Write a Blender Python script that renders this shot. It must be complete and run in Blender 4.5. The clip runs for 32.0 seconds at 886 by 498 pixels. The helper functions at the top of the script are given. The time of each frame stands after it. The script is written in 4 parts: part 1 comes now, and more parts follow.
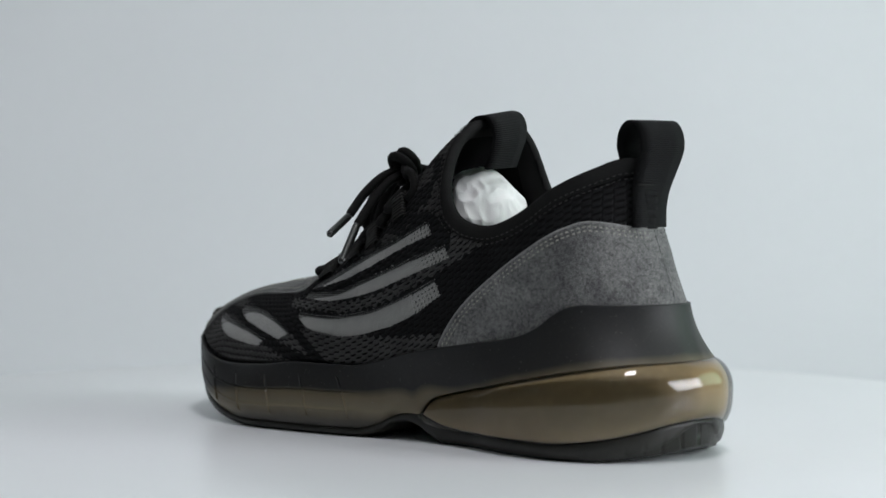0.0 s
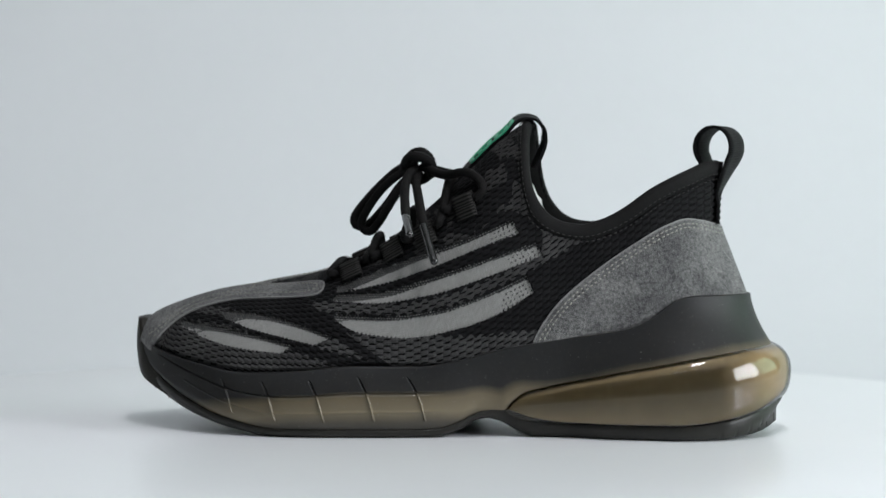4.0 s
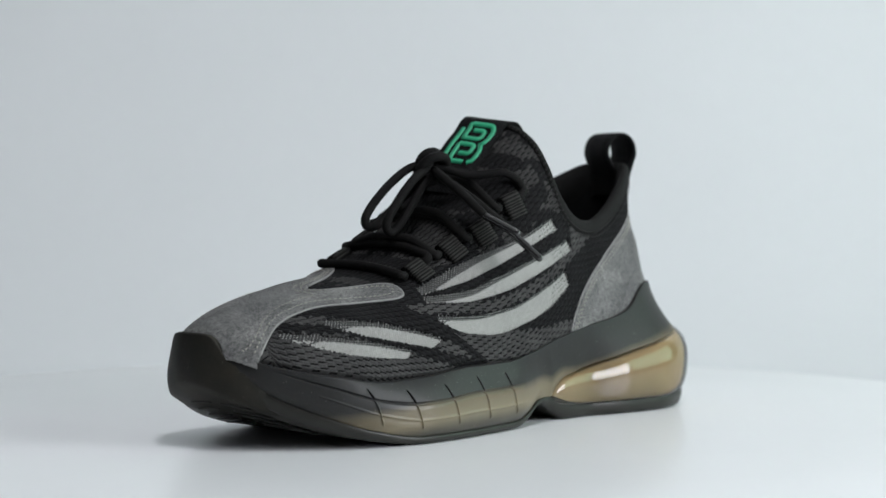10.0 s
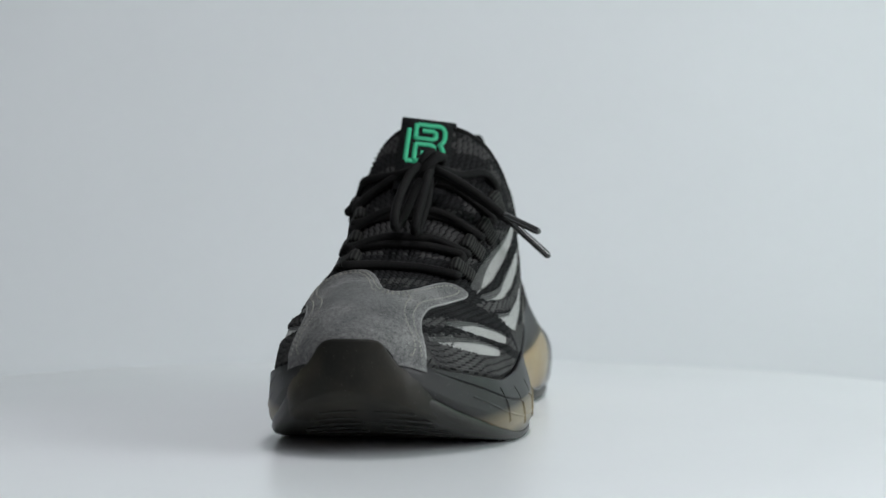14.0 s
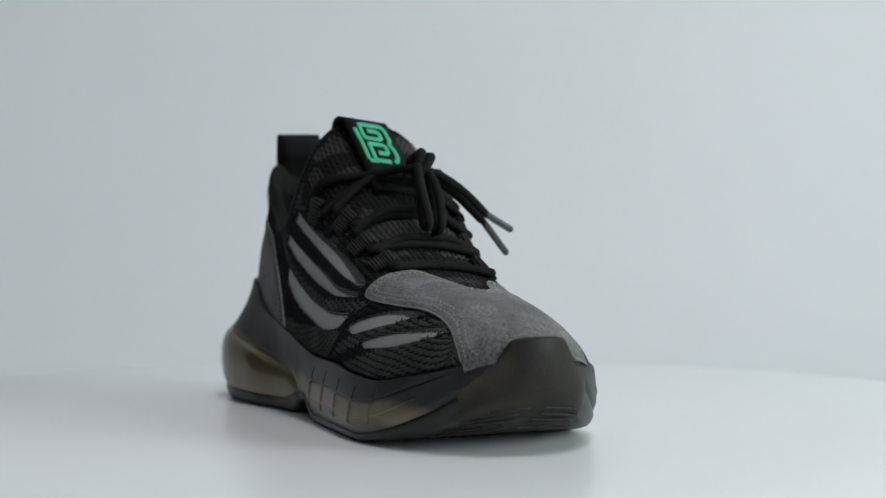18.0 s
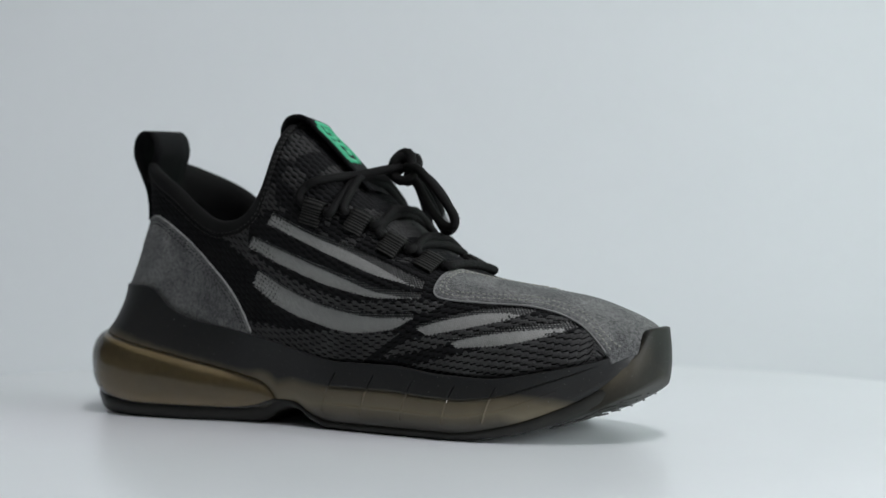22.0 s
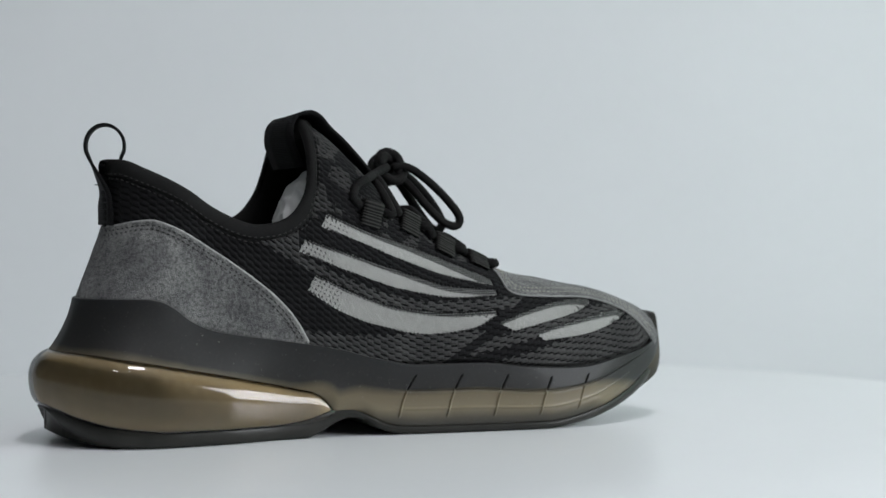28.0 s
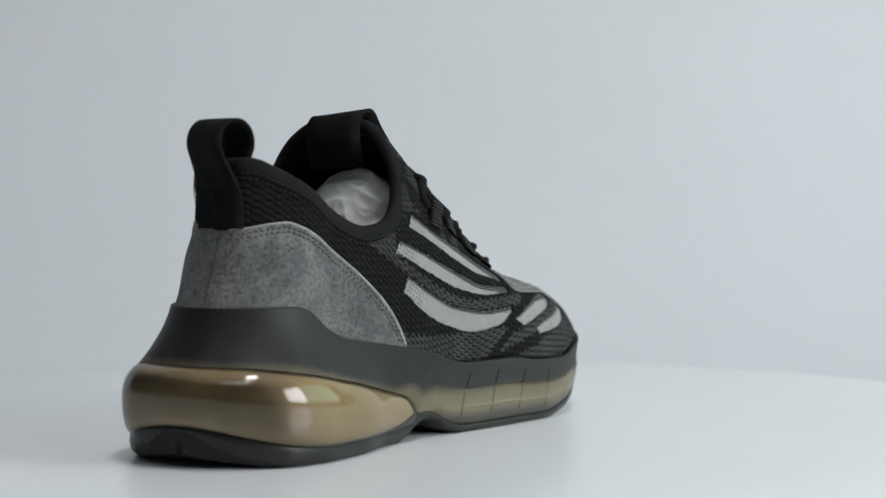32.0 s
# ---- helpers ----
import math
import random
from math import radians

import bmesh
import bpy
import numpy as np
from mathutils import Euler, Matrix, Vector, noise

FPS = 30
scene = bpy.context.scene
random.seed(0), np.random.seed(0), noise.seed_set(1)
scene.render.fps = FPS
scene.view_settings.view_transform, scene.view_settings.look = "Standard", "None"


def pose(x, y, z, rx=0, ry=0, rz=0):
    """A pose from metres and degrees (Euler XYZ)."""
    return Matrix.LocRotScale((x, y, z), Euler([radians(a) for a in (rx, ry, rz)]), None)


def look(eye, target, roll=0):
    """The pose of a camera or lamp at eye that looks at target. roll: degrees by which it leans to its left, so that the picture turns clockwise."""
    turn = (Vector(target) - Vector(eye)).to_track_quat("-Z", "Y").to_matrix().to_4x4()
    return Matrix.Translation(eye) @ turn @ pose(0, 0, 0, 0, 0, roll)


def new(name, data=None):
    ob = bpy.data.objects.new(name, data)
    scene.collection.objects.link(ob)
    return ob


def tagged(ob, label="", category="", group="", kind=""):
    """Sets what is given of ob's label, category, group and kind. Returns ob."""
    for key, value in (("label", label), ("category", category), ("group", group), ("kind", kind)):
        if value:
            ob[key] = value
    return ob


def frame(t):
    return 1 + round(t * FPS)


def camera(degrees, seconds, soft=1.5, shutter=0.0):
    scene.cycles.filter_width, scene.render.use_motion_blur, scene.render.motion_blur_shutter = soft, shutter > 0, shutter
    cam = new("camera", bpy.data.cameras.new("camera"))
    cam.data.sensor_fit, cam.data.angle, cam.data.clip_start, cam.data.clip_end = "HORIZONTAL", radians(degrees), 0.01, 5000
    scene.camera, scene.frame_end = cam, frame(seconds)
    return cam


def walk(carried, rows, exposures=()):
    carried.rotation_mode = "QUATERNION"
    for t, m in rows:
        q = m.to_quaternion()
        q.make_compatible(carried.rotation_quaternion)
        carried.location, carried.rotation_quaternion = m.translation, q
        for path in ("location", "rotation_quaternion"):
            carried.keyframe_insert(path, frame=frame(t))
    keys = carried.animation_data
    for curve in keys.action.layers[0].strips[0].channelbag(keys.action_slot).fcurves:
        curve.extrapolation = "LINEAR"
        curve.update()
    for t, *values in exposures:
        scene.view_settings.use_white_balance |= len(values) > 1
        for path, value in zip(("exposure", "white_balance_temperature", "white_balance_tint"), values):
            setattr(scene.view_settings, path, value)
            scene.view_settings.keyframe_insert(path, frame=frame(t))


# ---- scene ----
# A sneaker turns on a white turntable before a still camera, in a studio corner lit by a window.
TURN_RATE, TURN_START = 8.8676, 136.4
cam = camera(25.74, 32.0)
cam.data.dof.use_dof, cam.data.dof.focus_distance, cam.data.dof.aperture_fstop = True, 0.845, 9.0
EYE = Matrix.Translation((0.0162, -0.9, 0.1098)) @ pose(0, 0, 0, 90 - 1.914, 0, 0)
walk(cam, [(0.0, EYE), (32.0, EYE)], [(0.0, 0.16), (1.0, 0.31), (3.0, 0.33), (6.0, 0.35), (9.0, 0.29), (12.0, 0.27), (13.0, 0.21), (14.0, 0.12), (19.0, 0.09), (25.0, 0.16), (29.0, 0.10), (32.0, 0.09)])

# ---- light ----
world = bpy.data.worlds.new("world")
world.use_nodes = True
scene.world = world
wn = world.node_tree.nodes
sky = wn.new("ShaderNodeTexSky")
sky.sky_type, sky.sun_disc, sky.sun_elevation, sky.sun_rotation = "NISHITA", False, radians(40), radians(200)
world.node_tree.links.new(sky.outputs[0], wn["Background"].inputs[0])
wn["Background"].inputs[1].default_value = 0.1


def area(name, m, w, h, power, colour):
    la = bpy.data.lights.new(name, "AREA")
    la.shape, la.size, la.size_y, la.energy, la.color = "RECTANGLE", w, h, power, colour
    ob = new(name, la)
    ob.matrix_world = m
    return ob


area("window_daylight", look((1.98, -0.93, 0.75), (0, -0.75, 0.45)), 1.1, 1.1, 35, (0.945, 0.958, 1.0))
area("window_daylight_green", look((1.98, 0.28, 0.75), (0, 0.28, 0.55)), 1.12, 1.1, 7.0, (0.60, 1.0, 0.66))
area("ceiling_panel_light", look((0.25, -0.5, 1.93), (0.25, -0.45, 0)), 0.3, 0.6, 12.5, (0.955, 0.955, 1.0))

area("ceiling_tube_light", look((-0.1, -1.5, 1.95), (-0.1, -1.2, 0)), 0.9, 0.05, 2.5, (0.955, 0.965, 1.0))


# ---- materials ----
def shader(name, rough=0.6, metal=0.0, coat=0.0, sheen=0.0, spec=0.5):
    m = bpy.data.materials.new(name)
    m.use_nodes = True
    b = m.node_tree.nodes["Principled BSDF"]
    b.inputs["Roughness"].default_value = rough
    b.inputs["Metallic"].default_value = metal
    b.inputs["Coat Weight"].default_value = coat
    b.inputs["Coat Roughness"].default_value = 0.08
    b.inputs["Sheen Weight"].default_value = sheen
    b.inputs["Specular IOR Level"].default_value = spec
    return m, m.node_tree.nodes, m.node_tree.links, b


def rgba(c):
    return (c[0], c[1], c[2], 1.0)


def ramp(n, l, src, stops):
    r = n.new("ShaderNodeValToRGB")
    r.color_ramp.elements[0].position, r.color_ramp.elements[0].color = stops[0][0], rgba(stops[0][1])
    r.color_ramp.elements[1].position, r.color_ramp.elements[1].color = stops[-1][0], rgba(stops[-1][1])
    for p, c in stops[1:-1]:
        r.color_ramp.elements.new(p).color = rgba(c)
    l.new(src, r.inputs[0])
    return r.outputs[0]


def noise_tex(n, l, scale, detail=4, rough=0.6, coord="Object", stretch=None, distort=0.0):
    tc = n.new("ShaderNodeTexCoord")
    out = tc.outputs[coord]
    if stretch:
        mp = n.new("ShaderNodeMapping")
        mp.inputs["Scale"].default_value = stretch
        l.new(out, mp.inputs[0])
        out = mp.outputs[0]
    t = n.new("ShaderNodeTexNoise")
    t.inputs["Scale"].default_value, t.inputs["Detail"].default_value, t.inputs["Roughness"].default_value = scale, detail, rough
    t.inputs["Distortion"].default_value = distort
    l.new(out, t.inputs["Vector"])
    return t.outputs["Fac"]


def bump(n, l, b, height, strength, distance):
    bp = n.new("ShaderNodeBump")
    bp.inputs["Strength"].default_value, bp.inputs["Distance"].default_value = strength, distance
    l.new(height, bp.inputs["Height"])
    l.new(bp.outputs[0], b.inputs["Normal"])
    return bp


def mixed(n, l, fac, a, b, kind="MIX"):
    mx = n.new("ShaderNodeMix")
    mx.data_type, mx.blend_type = "RGBA", kind
    for sock, v in ((mx.inputs[0], fac), (mx.inputs[6], a), (mx.inputs[7], b)):
        if isinstance(v, (int, float)):
            sock.default_value = v
        elif isinstance(v, tuple):
            sock.default_value = rgba(v)
        else:
            l.new(v, sock)
    return mx.outputs[2]


def cloth(name, dark, light, rough=0.85, fibre=2600, sheen=0.0, depth=0.0004):
    m, n, l, b = shader(name, rough, sheen=sheen, spec=0.12)
    big = noise_tex(n, l, 60, 3)
    fine = noise_tex(n, l, fibre, 3, 0.7)
    base = ramp(n, l, fine, [(0.3, dark), (0.72, light)])
    base = mixed(n, l, 0.35, base, ramp(n, l, big, [(0.35, dark), (0.7, light)]))
    l.new(base, b.inputs["Base Color"])
    bump(n, l, b, fine, 0.5, depth)
    return m


def webbing(name, dark, light, pitch):
    """Ribbed woven tape: the ribs run across, along the first UV axis in millimetres."""
    m, n, l, b = shader(name, 0.75, spec=0.15)
    uv = n.new("ShaderNodeTexCoord").outputs["UV"]
    w = n.new("ShaderNodeTexWave")
    w.wave_type, w.bands_direction = "BANDS", "X"
    w.inputs["Scale"].default_value = 0.314 / pitch
    w.inputs["Distortion"].default_value = 0.6
    w.inputs["Detail"].default_value = 2
    l.new(uv, w.inputs["Vector"])
    l.new(ramp(n, l, w.outputs["Fac"], [(0.1, dark), (0.9, light)]), b.inputs["Base Color"])
    bump(n, l, b, w.outputs["Fac"], 0.7, 0.0004)
    return m


M_KNIT_BLACK = cloth("black_knit", (0.006, 0.006, 0.0065), (0.017, 0.017, 0.0175))
M_KNIT_TONGUE = cloth("smoke_knit", (0.014, 0.014, 0.0145), (0.066, 0.065, 0.063))
# black ground yarn, with the shade of the knit gaps put into its colour
M_KNIT_GAP = cloth("black_knit_ground_and_shade", (0.003, 0.003, 0.0032), (0.008, 0.008, 0.008))
M_KNIT_GREY = cloth("charcoal_knit", (0.020, 0.020, 0.0205), (0.088, 0.087, 0.085))
M_LINING = cloth("black_lining", (0.003, 0.003, 0.0035), (0.008, 0.008, 0.0085), 0.95)
M_COLLAR = cloth("black_jersey", (0.006, 0.006, 0.0062), (0.017, 0.0168, 0.0162), 0.8, 3500, depth=0.0002)
M_LACE = cloth("black_cord", (0.0035, 0.0035, 0.004), (0.014, 0.0135, 0.0125), 0.75, 1500)
M_THREAD = cloth("grey_thread", (0.24, 0.24, 0.21), (0.46, 0.45, 0.40), 0.6)
M_THREAD_DARK = cloth("dark_thread", (0.02, 0.02, 0.02), (0.05, 0.049, 0.046), 0.6)
M_LOOP = webbing("ribbed_black_webbing", (0.003, 0.003, 0.003), (0.028, 0.0275, 0.025), 1.35)
M_TAB = webbing("black_grosgrain", (0.003, 0.003, 0.0035), (0.009, 0.009, 0.0095), 0.8)


def make_suede():
    m, n, l, b = shader("grey_suede", 0.95, sheen=0.2, spec=0.15)
    patch = noise_tex(n, l, 60, 6, 0.62, distort=0.8)
    fine = noise_tex(n, l, 1100, 4, 0.75)
    pebble = noise_tex(n, l, 640, 3, 0.6)
    worn = noise_tex(n, l, 36, 5, 0.55, distort=1.4)
    hair = noise_tex(n, l, 2600, 2, 0.6, stretch=(1, 1, 0.35))
    base = ramp(n, l, patch, [(0.34, (0.090, 0.091, 0.091)), (0.5, (0.140, 0.141, 0.139)), (0.66, (0.205, 0.205, 0.201))])
    base = mixed(n, l, 0.42, base, ramp(n, l, fine, [(0.40, (0.04, 0.041, 0.041)), (0.60, (0.25, 0.25, 0.245))]))
    base = mixed(n, l, 0.36, base, ramp(n, l, pebble, [(0.40, (0.045, 0.046, 0.046)), (0.56, (0.24, 0.24, 0.236))]))
    base = mixed(n, l, 1.0, base, ramp(n, l, worn, [(0.36, (0.72, 0.72, 0.73)), (0.5, (0.97, 0.97, 0.97)), (0.64, (1.24, 1.24, 1.22))]), "MULTIPLY")
    l.new(base, b.inputs["Base Color"])
    b.inputs["Sheen Roughness"].default_value = 0.4
    bp = bump(n, l, b, hair, 0.6, 0.0006)
    b2 = n.new("ShaderNodeBump")
    b2.inputs["Strength"].default_value, b2.inputs["Distance"].default_value = 0.6, 0.002
    l.new(fine, b2.inputs["Height"])
    l.new(b2.outputs[0], bp.inputs["Normal"])
    return m


def make_mesh_stripe():
    """Sheer pale tricot: fine slanted ribs, broken into tiny loops."""
    m, n, l, b = shader("sheer_silver_mesh", 0.5, sheen=0.25, spec=0.35)
    uv = n.new("ShaderNodeTexCoord").outputs["UV"]
    mp = n.new("ShaderNodeMapping")
    mp.inputs["Rotation"].default_value = (0, 0, radians(58))
    l.new(uv, mp.inputs[0])
    w = n.new("ShaderNodeTexBrick")
    w.inputs["Scale"].default_value = 1.0
    w.inputs["Mortar Size"].default_value = 0.13
    w.inputs["Mortar Smooth"].default_value = 0.8
    w.inputs["Brick Width"].default_value = 1.5
    w.inputs["Row Height"].default_value = 0.8
    w.inputs["Color1"].default_value = rgba((0.36, 0.358, 0.34))
    w.inputs["Color2"].default_value = rgba((0.27, 0.268, 0.255))
    w.inputs["Mortar"].default_value = rgba((0.12, 0.119, 0.113))
    l.new(mp.outputs[0], w.inputs["Vector"])
    big = noise_tex(n, l, 110, 4)
    l.new(mixed(n, l, 0.22, w.outputs["Color"], ramp(n, l, big, [(0.3, (0.17, 0.169, 0.16)), (0.7, (0.34, 0.338, 0.322))])), b.inputs["Base Color"])
    bump(n, l, b, w.outputs["Fac"], 0.5, -0.0003)
    return m


def make_net():
    """Open net at the fringe of a stripe: pale yarn in staggered dots over the black ground."""
    m, n, l, b = shader("dotted_net", 0.6, spec=0.3)
    uv = n.new("ShaderNodeTexCoord").outputs["UV"]
    w = n.new("ShaderNodeTexBrick")
    w.inputs["Scale"].default_value = 1.0
    w.inputs["Mortar Size"].default_value = 0.40
    w.inputs["Mortar Smooth"].default_value = 0.35
    w.inputs["Brick Width"].default_value = 1.25
    w.inputs["Row Height"].default_value = 1.05
    w.inputs["Color1"].default_value = rgba((0.36, 0.36, 0.35))
    w.inputs["Color2"].default_value = rgba((0.12, 0.12, 0.118))
    w.inputs["Mortar"].default_value = rgba((0.008, 0.008, 0.008))
    l.new(uv, w.inputs["Vector"])
    l.new(w.outputs["Color"], b.inputs["Base Color"])
    bump(n, l, b, w.outputs["Fac"], 0.4, -0.0003)
    return m


M_NET = make_net()
M_SUEDE = make_suede()
M_EDGE = cloth("pale_suede_edge", (0.20, 0.20, 0.195), (0.34, 0.34, 0.33), 0.95)
M_EDGE_WHITE = cloth("white_frayed_edge", (0.22, 0.22, 0.215), (0.58, 0.58, 0.56), 0.95, 700)
M_MESH = make_mesh_stripe()


def plain(name, a, c, scale, rough, coat=0.0, depth=0.0005, strength=0.1, spec=0.5):
    m, n, l, b = shader(name, rough, coat=coat, spec=spec)
    big = noise_tex(n, l, scale, 4)
    fine = noise_tex(n, l, scale * 40, 3)
    base = mixed(n, l, 0.3, ramp(n, l, big, [(0.3, a), (0.7, c)]), ramp(n, l, fine, [(0.3, a), (0.7, c)]))
    l.new(base, b.inputs["Base Color"])
    bump(n, l, b, fine, strength, depth)
    return m


def make_gel(name, stops, rough, coat, glow=0.25, spec=0.24):
    """Smoky gel, tinted from one colour to the next from the top of the wall (UV v = 0) to its foot (v = 1)."""
    m, n, l, b = shader(name, rough, coat=coat, spec=spec)
    tc = n.new("ShaderNodeTexCoord")
    sx = n.new("ShaderNodeSeparateXYZ")
    l.new(tc.outputs["UV"], sx.inputs[0])
    wob = noise_tex(n, l, 26, 3)
    ad = n.new("ShaderNodeMath")
    ad.operation = "MULTIPLY_ADD"
    ad.inputs[1].default_value = 0.12
    l.new(wob, ad.inputs[0])
    l.new(sx.outputs["Y"], ad.inputs[2])
    sub = n.new("ShaderNodeMath")
    sub.operation = "SUBTRACT"
    sub.inputs[1].default_value = 0.06
    l.new(ad.outputs[0], sub.inputs[0])
    base = ramp(n, l, sub.outputs[0], stops)
    b.inputs["Coat Roughness"].default_value = 0.11
    # the gel is polished along the forefoot and satin at the heel
    gloss = n.new("ShaderNodeMapRange")
    gloss.inputs["From Min"].default_value, gloss.inputs["From Max"].default_value = -80, -30
    gloss.inputs["To Min"].default_value, gloss.inputs["To Max"].default_value = 0.0, coat
    l.new(sx.outputs["X"], gloss.inputs["Value"])
    # and below the crease more than above it
    lower = n.new("ShaderNodeMapRange")
    lower.inputs["From Min"].default_value, lower.inputs["From Max"].default_value = 0.42, 0.54
    lower.inputs["To Min"].default_value, lower.inputs["To Max"].default_value = 0.25, 1.25
    l.new(sub.outputs[0], lower.inputs["Value"])
    both = n.new("ShaderNodeMath")
    both.operation = "MULTIPLY"
    l.new(gloss.outputs[0], both.inputs[0])
    l.new(lower.outputs[0], both.inputs[1])
    l.new(both.outputs[0], b.inputs["Coat Weight"])
    dust = noise_tex(n, l, 700, 2)
    base = mixed(n, l, 0.03, base, ramp(n, l, dust, [(0.5, (0.05, 0.045, 0.04)), (0.8, (0.22, 0.2, 0.18))]))
    lint = noise_tex(n, l, 1400, 1, 0.4)
    base = mixed(n, l, ramp(n, l, lint, [(0.76, (0, 0, 0)), (0.79, (0.5, 0.5, 0.5))]), base, (0.26, 0.255, 0.24))
    l.new(base, b.inputs["Base Color"])
    b.inputs["Subsurface Weight"].default_value = glow
    b.inputs["Subsurface Radius"].default_value = (0.6, 0.5, 0.35)
    b.inputs["Subsurface Scale"].default_value = 0.004
    fine = noise_tex(n, l, 240, 3)
    bump(n, l, b, fine, 0.05, 0.0006)
    return m


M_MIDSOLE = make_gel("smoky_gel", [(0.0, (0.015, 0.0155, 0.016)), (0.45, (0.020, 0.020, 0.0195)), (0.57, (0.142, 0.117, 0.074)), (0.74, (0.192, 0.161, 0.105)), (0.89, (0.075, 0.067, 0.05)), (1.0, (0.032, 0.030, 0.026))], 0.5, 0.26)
M_OUTSOLE = plain("smoky_rubber", (0.016, 0.0156, 0.0135), (0.026, 0.0252, 0.0215), 90, 0.4, 0.1, 0.0005, 0.1, 0.22)
M_RIB = plain("worn_grey_rubber", (0.018, 0.018, 0.017), (0.034, 0.033, 0.030), 200, 0.45, 0.0, 0.0005, 0.1, 0.3)
M_BUMPER = make_gel("smoky_toe_gel", [(0.0, (0.013, 0.0128, 0.0112)), (0.30, (0.0165, 0.0162, 0.014)), (0.70, (0.20, 0.165, 0.11)), (1.0, (0.20, 0.165, 0.11))], 0.5, 0.12, 0.12, 0.12)


def make_bubble():
    """Clear amber skin of the air cushion."""
    m = bpy.data.materials.new("amber_air_cushion")
    m.use_nodes = True
    n, l = m.node_tree.nodes, m.node_tree.links
    n.remove(n["Principled BSDF"])
    tr = n.new("ShaderNodeBsdfTransparent")
    tr.inputs[0].default_value = rgba((0.93, 0.865, 0.735))
    gl = n.new("ShaderNodeBsdfGlossy")
    gl.inputs["Roughness"].default_value = 0.04
    fr = n.new("ShaderNodeFresnel")
    fr.inputs[0].default_value = 1.62
    mx = n.new("ShaderNodeMixShader")
    l.new(fr.outputs[0], mx.inputs[0])
    l.new(tr.outputs[0], mx.inputs[1])
    l.new(gl.outputs[0], mx.inputs[2])
    l.new(mx.outputs[0], n["Material Output"].inputs[0])
    return m


def make_core():
    """Amber inner wall of the cushion, moulded in shallow honeycomb dimples about five millimetres wide."""
    m, n, l, b = shader("amber_core", 0.45, spec=0.4)
    uv = n.new("ShaderNodeTexCoord").outputs["UV"]
    mp = n.new("ShaderNodeMapping")
    mp.inputs["Scale"].default_value = (1, 1.15, 1)
    l.new(uv, mp.inputs[0])
    cell = n.new("ShaderNodeTexVoronoi")
    cell.inputs["Scale"].default_value, cell.inputs["Randomness"].default_value = 0.23, 0.55
    l.new(mp.outputs[0], cell.inputs["Vector"])
    dimple = ramp(n, l, cell.outputs["Distance"], [(0.15, (0.47, 0.408, 0.285)), (0.6, (0.37, 0.32, 0.222))])
    big = noise_tex(n, l, 30, 3)
    l.new(mixed(n, l, 0.5, dimple, ramp(n, l, big, [(0.3, (0.39, 0.333, 0.225)), (0.7, (0.52, 0.45, 0.325))])), b.inputs["Base Color"])
    bump(n, l, b, cell.outputs["Distance"], 0.16, -0.0008)
    tl = n.new("ShaderNodeBsdfTranslucent")
    tl.inputs[0].default_value = rgba((0.55, 0.47, 0.32))
    mx = n.new("ShaderNodeMixShader")
    mx.inputs[0].default_value = 0.12
    l.new(b.outputs[0], mx.inputs[1])
    l.new(tl.outputs[0], mx.inputs[2])
    l.new(mx.outputs[0], n["Material Output"].inputs[0])
    return m


M_BUBBLE = make_bubble()
M_CORE = make_core()


M_GREEN = plain("green_rubber_print", (0.015, 0.34, 0.165), (0.025, 0.42, 0.21), 300, 0.5)
M_AGLET = plain("black_plastic_tip", (0.012, 0.012, 0.012), (0.02, 0.02, 0.02), 300, 0.22, 0.4)
M_PAPER = plain("white_tissue", (0.72, 0.72, 0.71), (0.82, 0.82, 0.81), 60, 0.8)
M_DISC = plain("white_gloss_laminate", (0.785, 0.80, 0.815), (0.82, 0.835, 0.848), 5, 0.30, 0.0, 0.0002, 0.03, 0.5)
M_SWEEP = plain("white_backdrop_paper", (0.70, 0.715, 0.735), (0.74, 0.755, 0.775), 2.5, 0.85, 0.0, 0.0002, 0.03, 0.2)
M_WALL = plain("grey_plaster", (0.44, 0.45, 0.46), (0.50, 0.51, 0.52), 3, 0.9)
M_WALL_DARK = plain("dark_grey_plaster", (0.08, 0.082, 0.085), (0.11, 0.112, 0.115), 3, 0.9)
M_FLOOR = plain("grey_floor_vinyl", (0.30, 0.31, 0.32), (0.38, 0.39, 0.40), 3, 0.6)
M_FRAME = plain("white_window_paint", (0.74, 0.74, 0.73), (0.8, 0.8, 0.79), 20, 0.4)

# ---- mesh tools; shoe sizes are in millimetres, x to the toe, y to the left, z up ----
MM = 0.001


def mesh_of(name, V, F, mat_list, smooth=True, uv=None, mat_index=None):
    """A mesh from vertex and quad arrays."""
    me = bpy.data.meshes.new(name)
    V = np.asarray(V, float)
    F = np.asarray(F, int)
    k = F.shape[1]
    me.vertices.add(len(V))
    me.vertices.foreach_set("co", (V * MM).ravel())
    me.loops.add(F.size)
    me.loops.foreach_set("vertex_index", F.ravel())
    me.polygons.add(len(F))
    me.polygons.foreach_set("loop_start", np.arange(0, F.size, k))
    me.polygons.foreach_set("loop_total", np.full(len(F), k))
    if mat_index is not None:
        me.polygons.foreach_set("material_index", np.asarray(mat_index, int))
    for m in mat_list:
        me.materials.append(m)
    me.update(calc_edges=True)
    if uv is not None:
        layer = me.uv_layers.new(name="UVMap")
        layer.data.foreach_set("uv", np.asarray(uv, float)[F.ravel()].ravel())
    me.validate()
    if smooth:
        me.polygons.foreach_set("use_smooth", np.ones(len(me.polygons), bool))
    return me


def child(name, me, parent, label="", kind=""):
    ob = new(name, me)
    ob.parent = parent
    if label or kind:
        tagged(ob, label=label, kind=kind)
    return ob


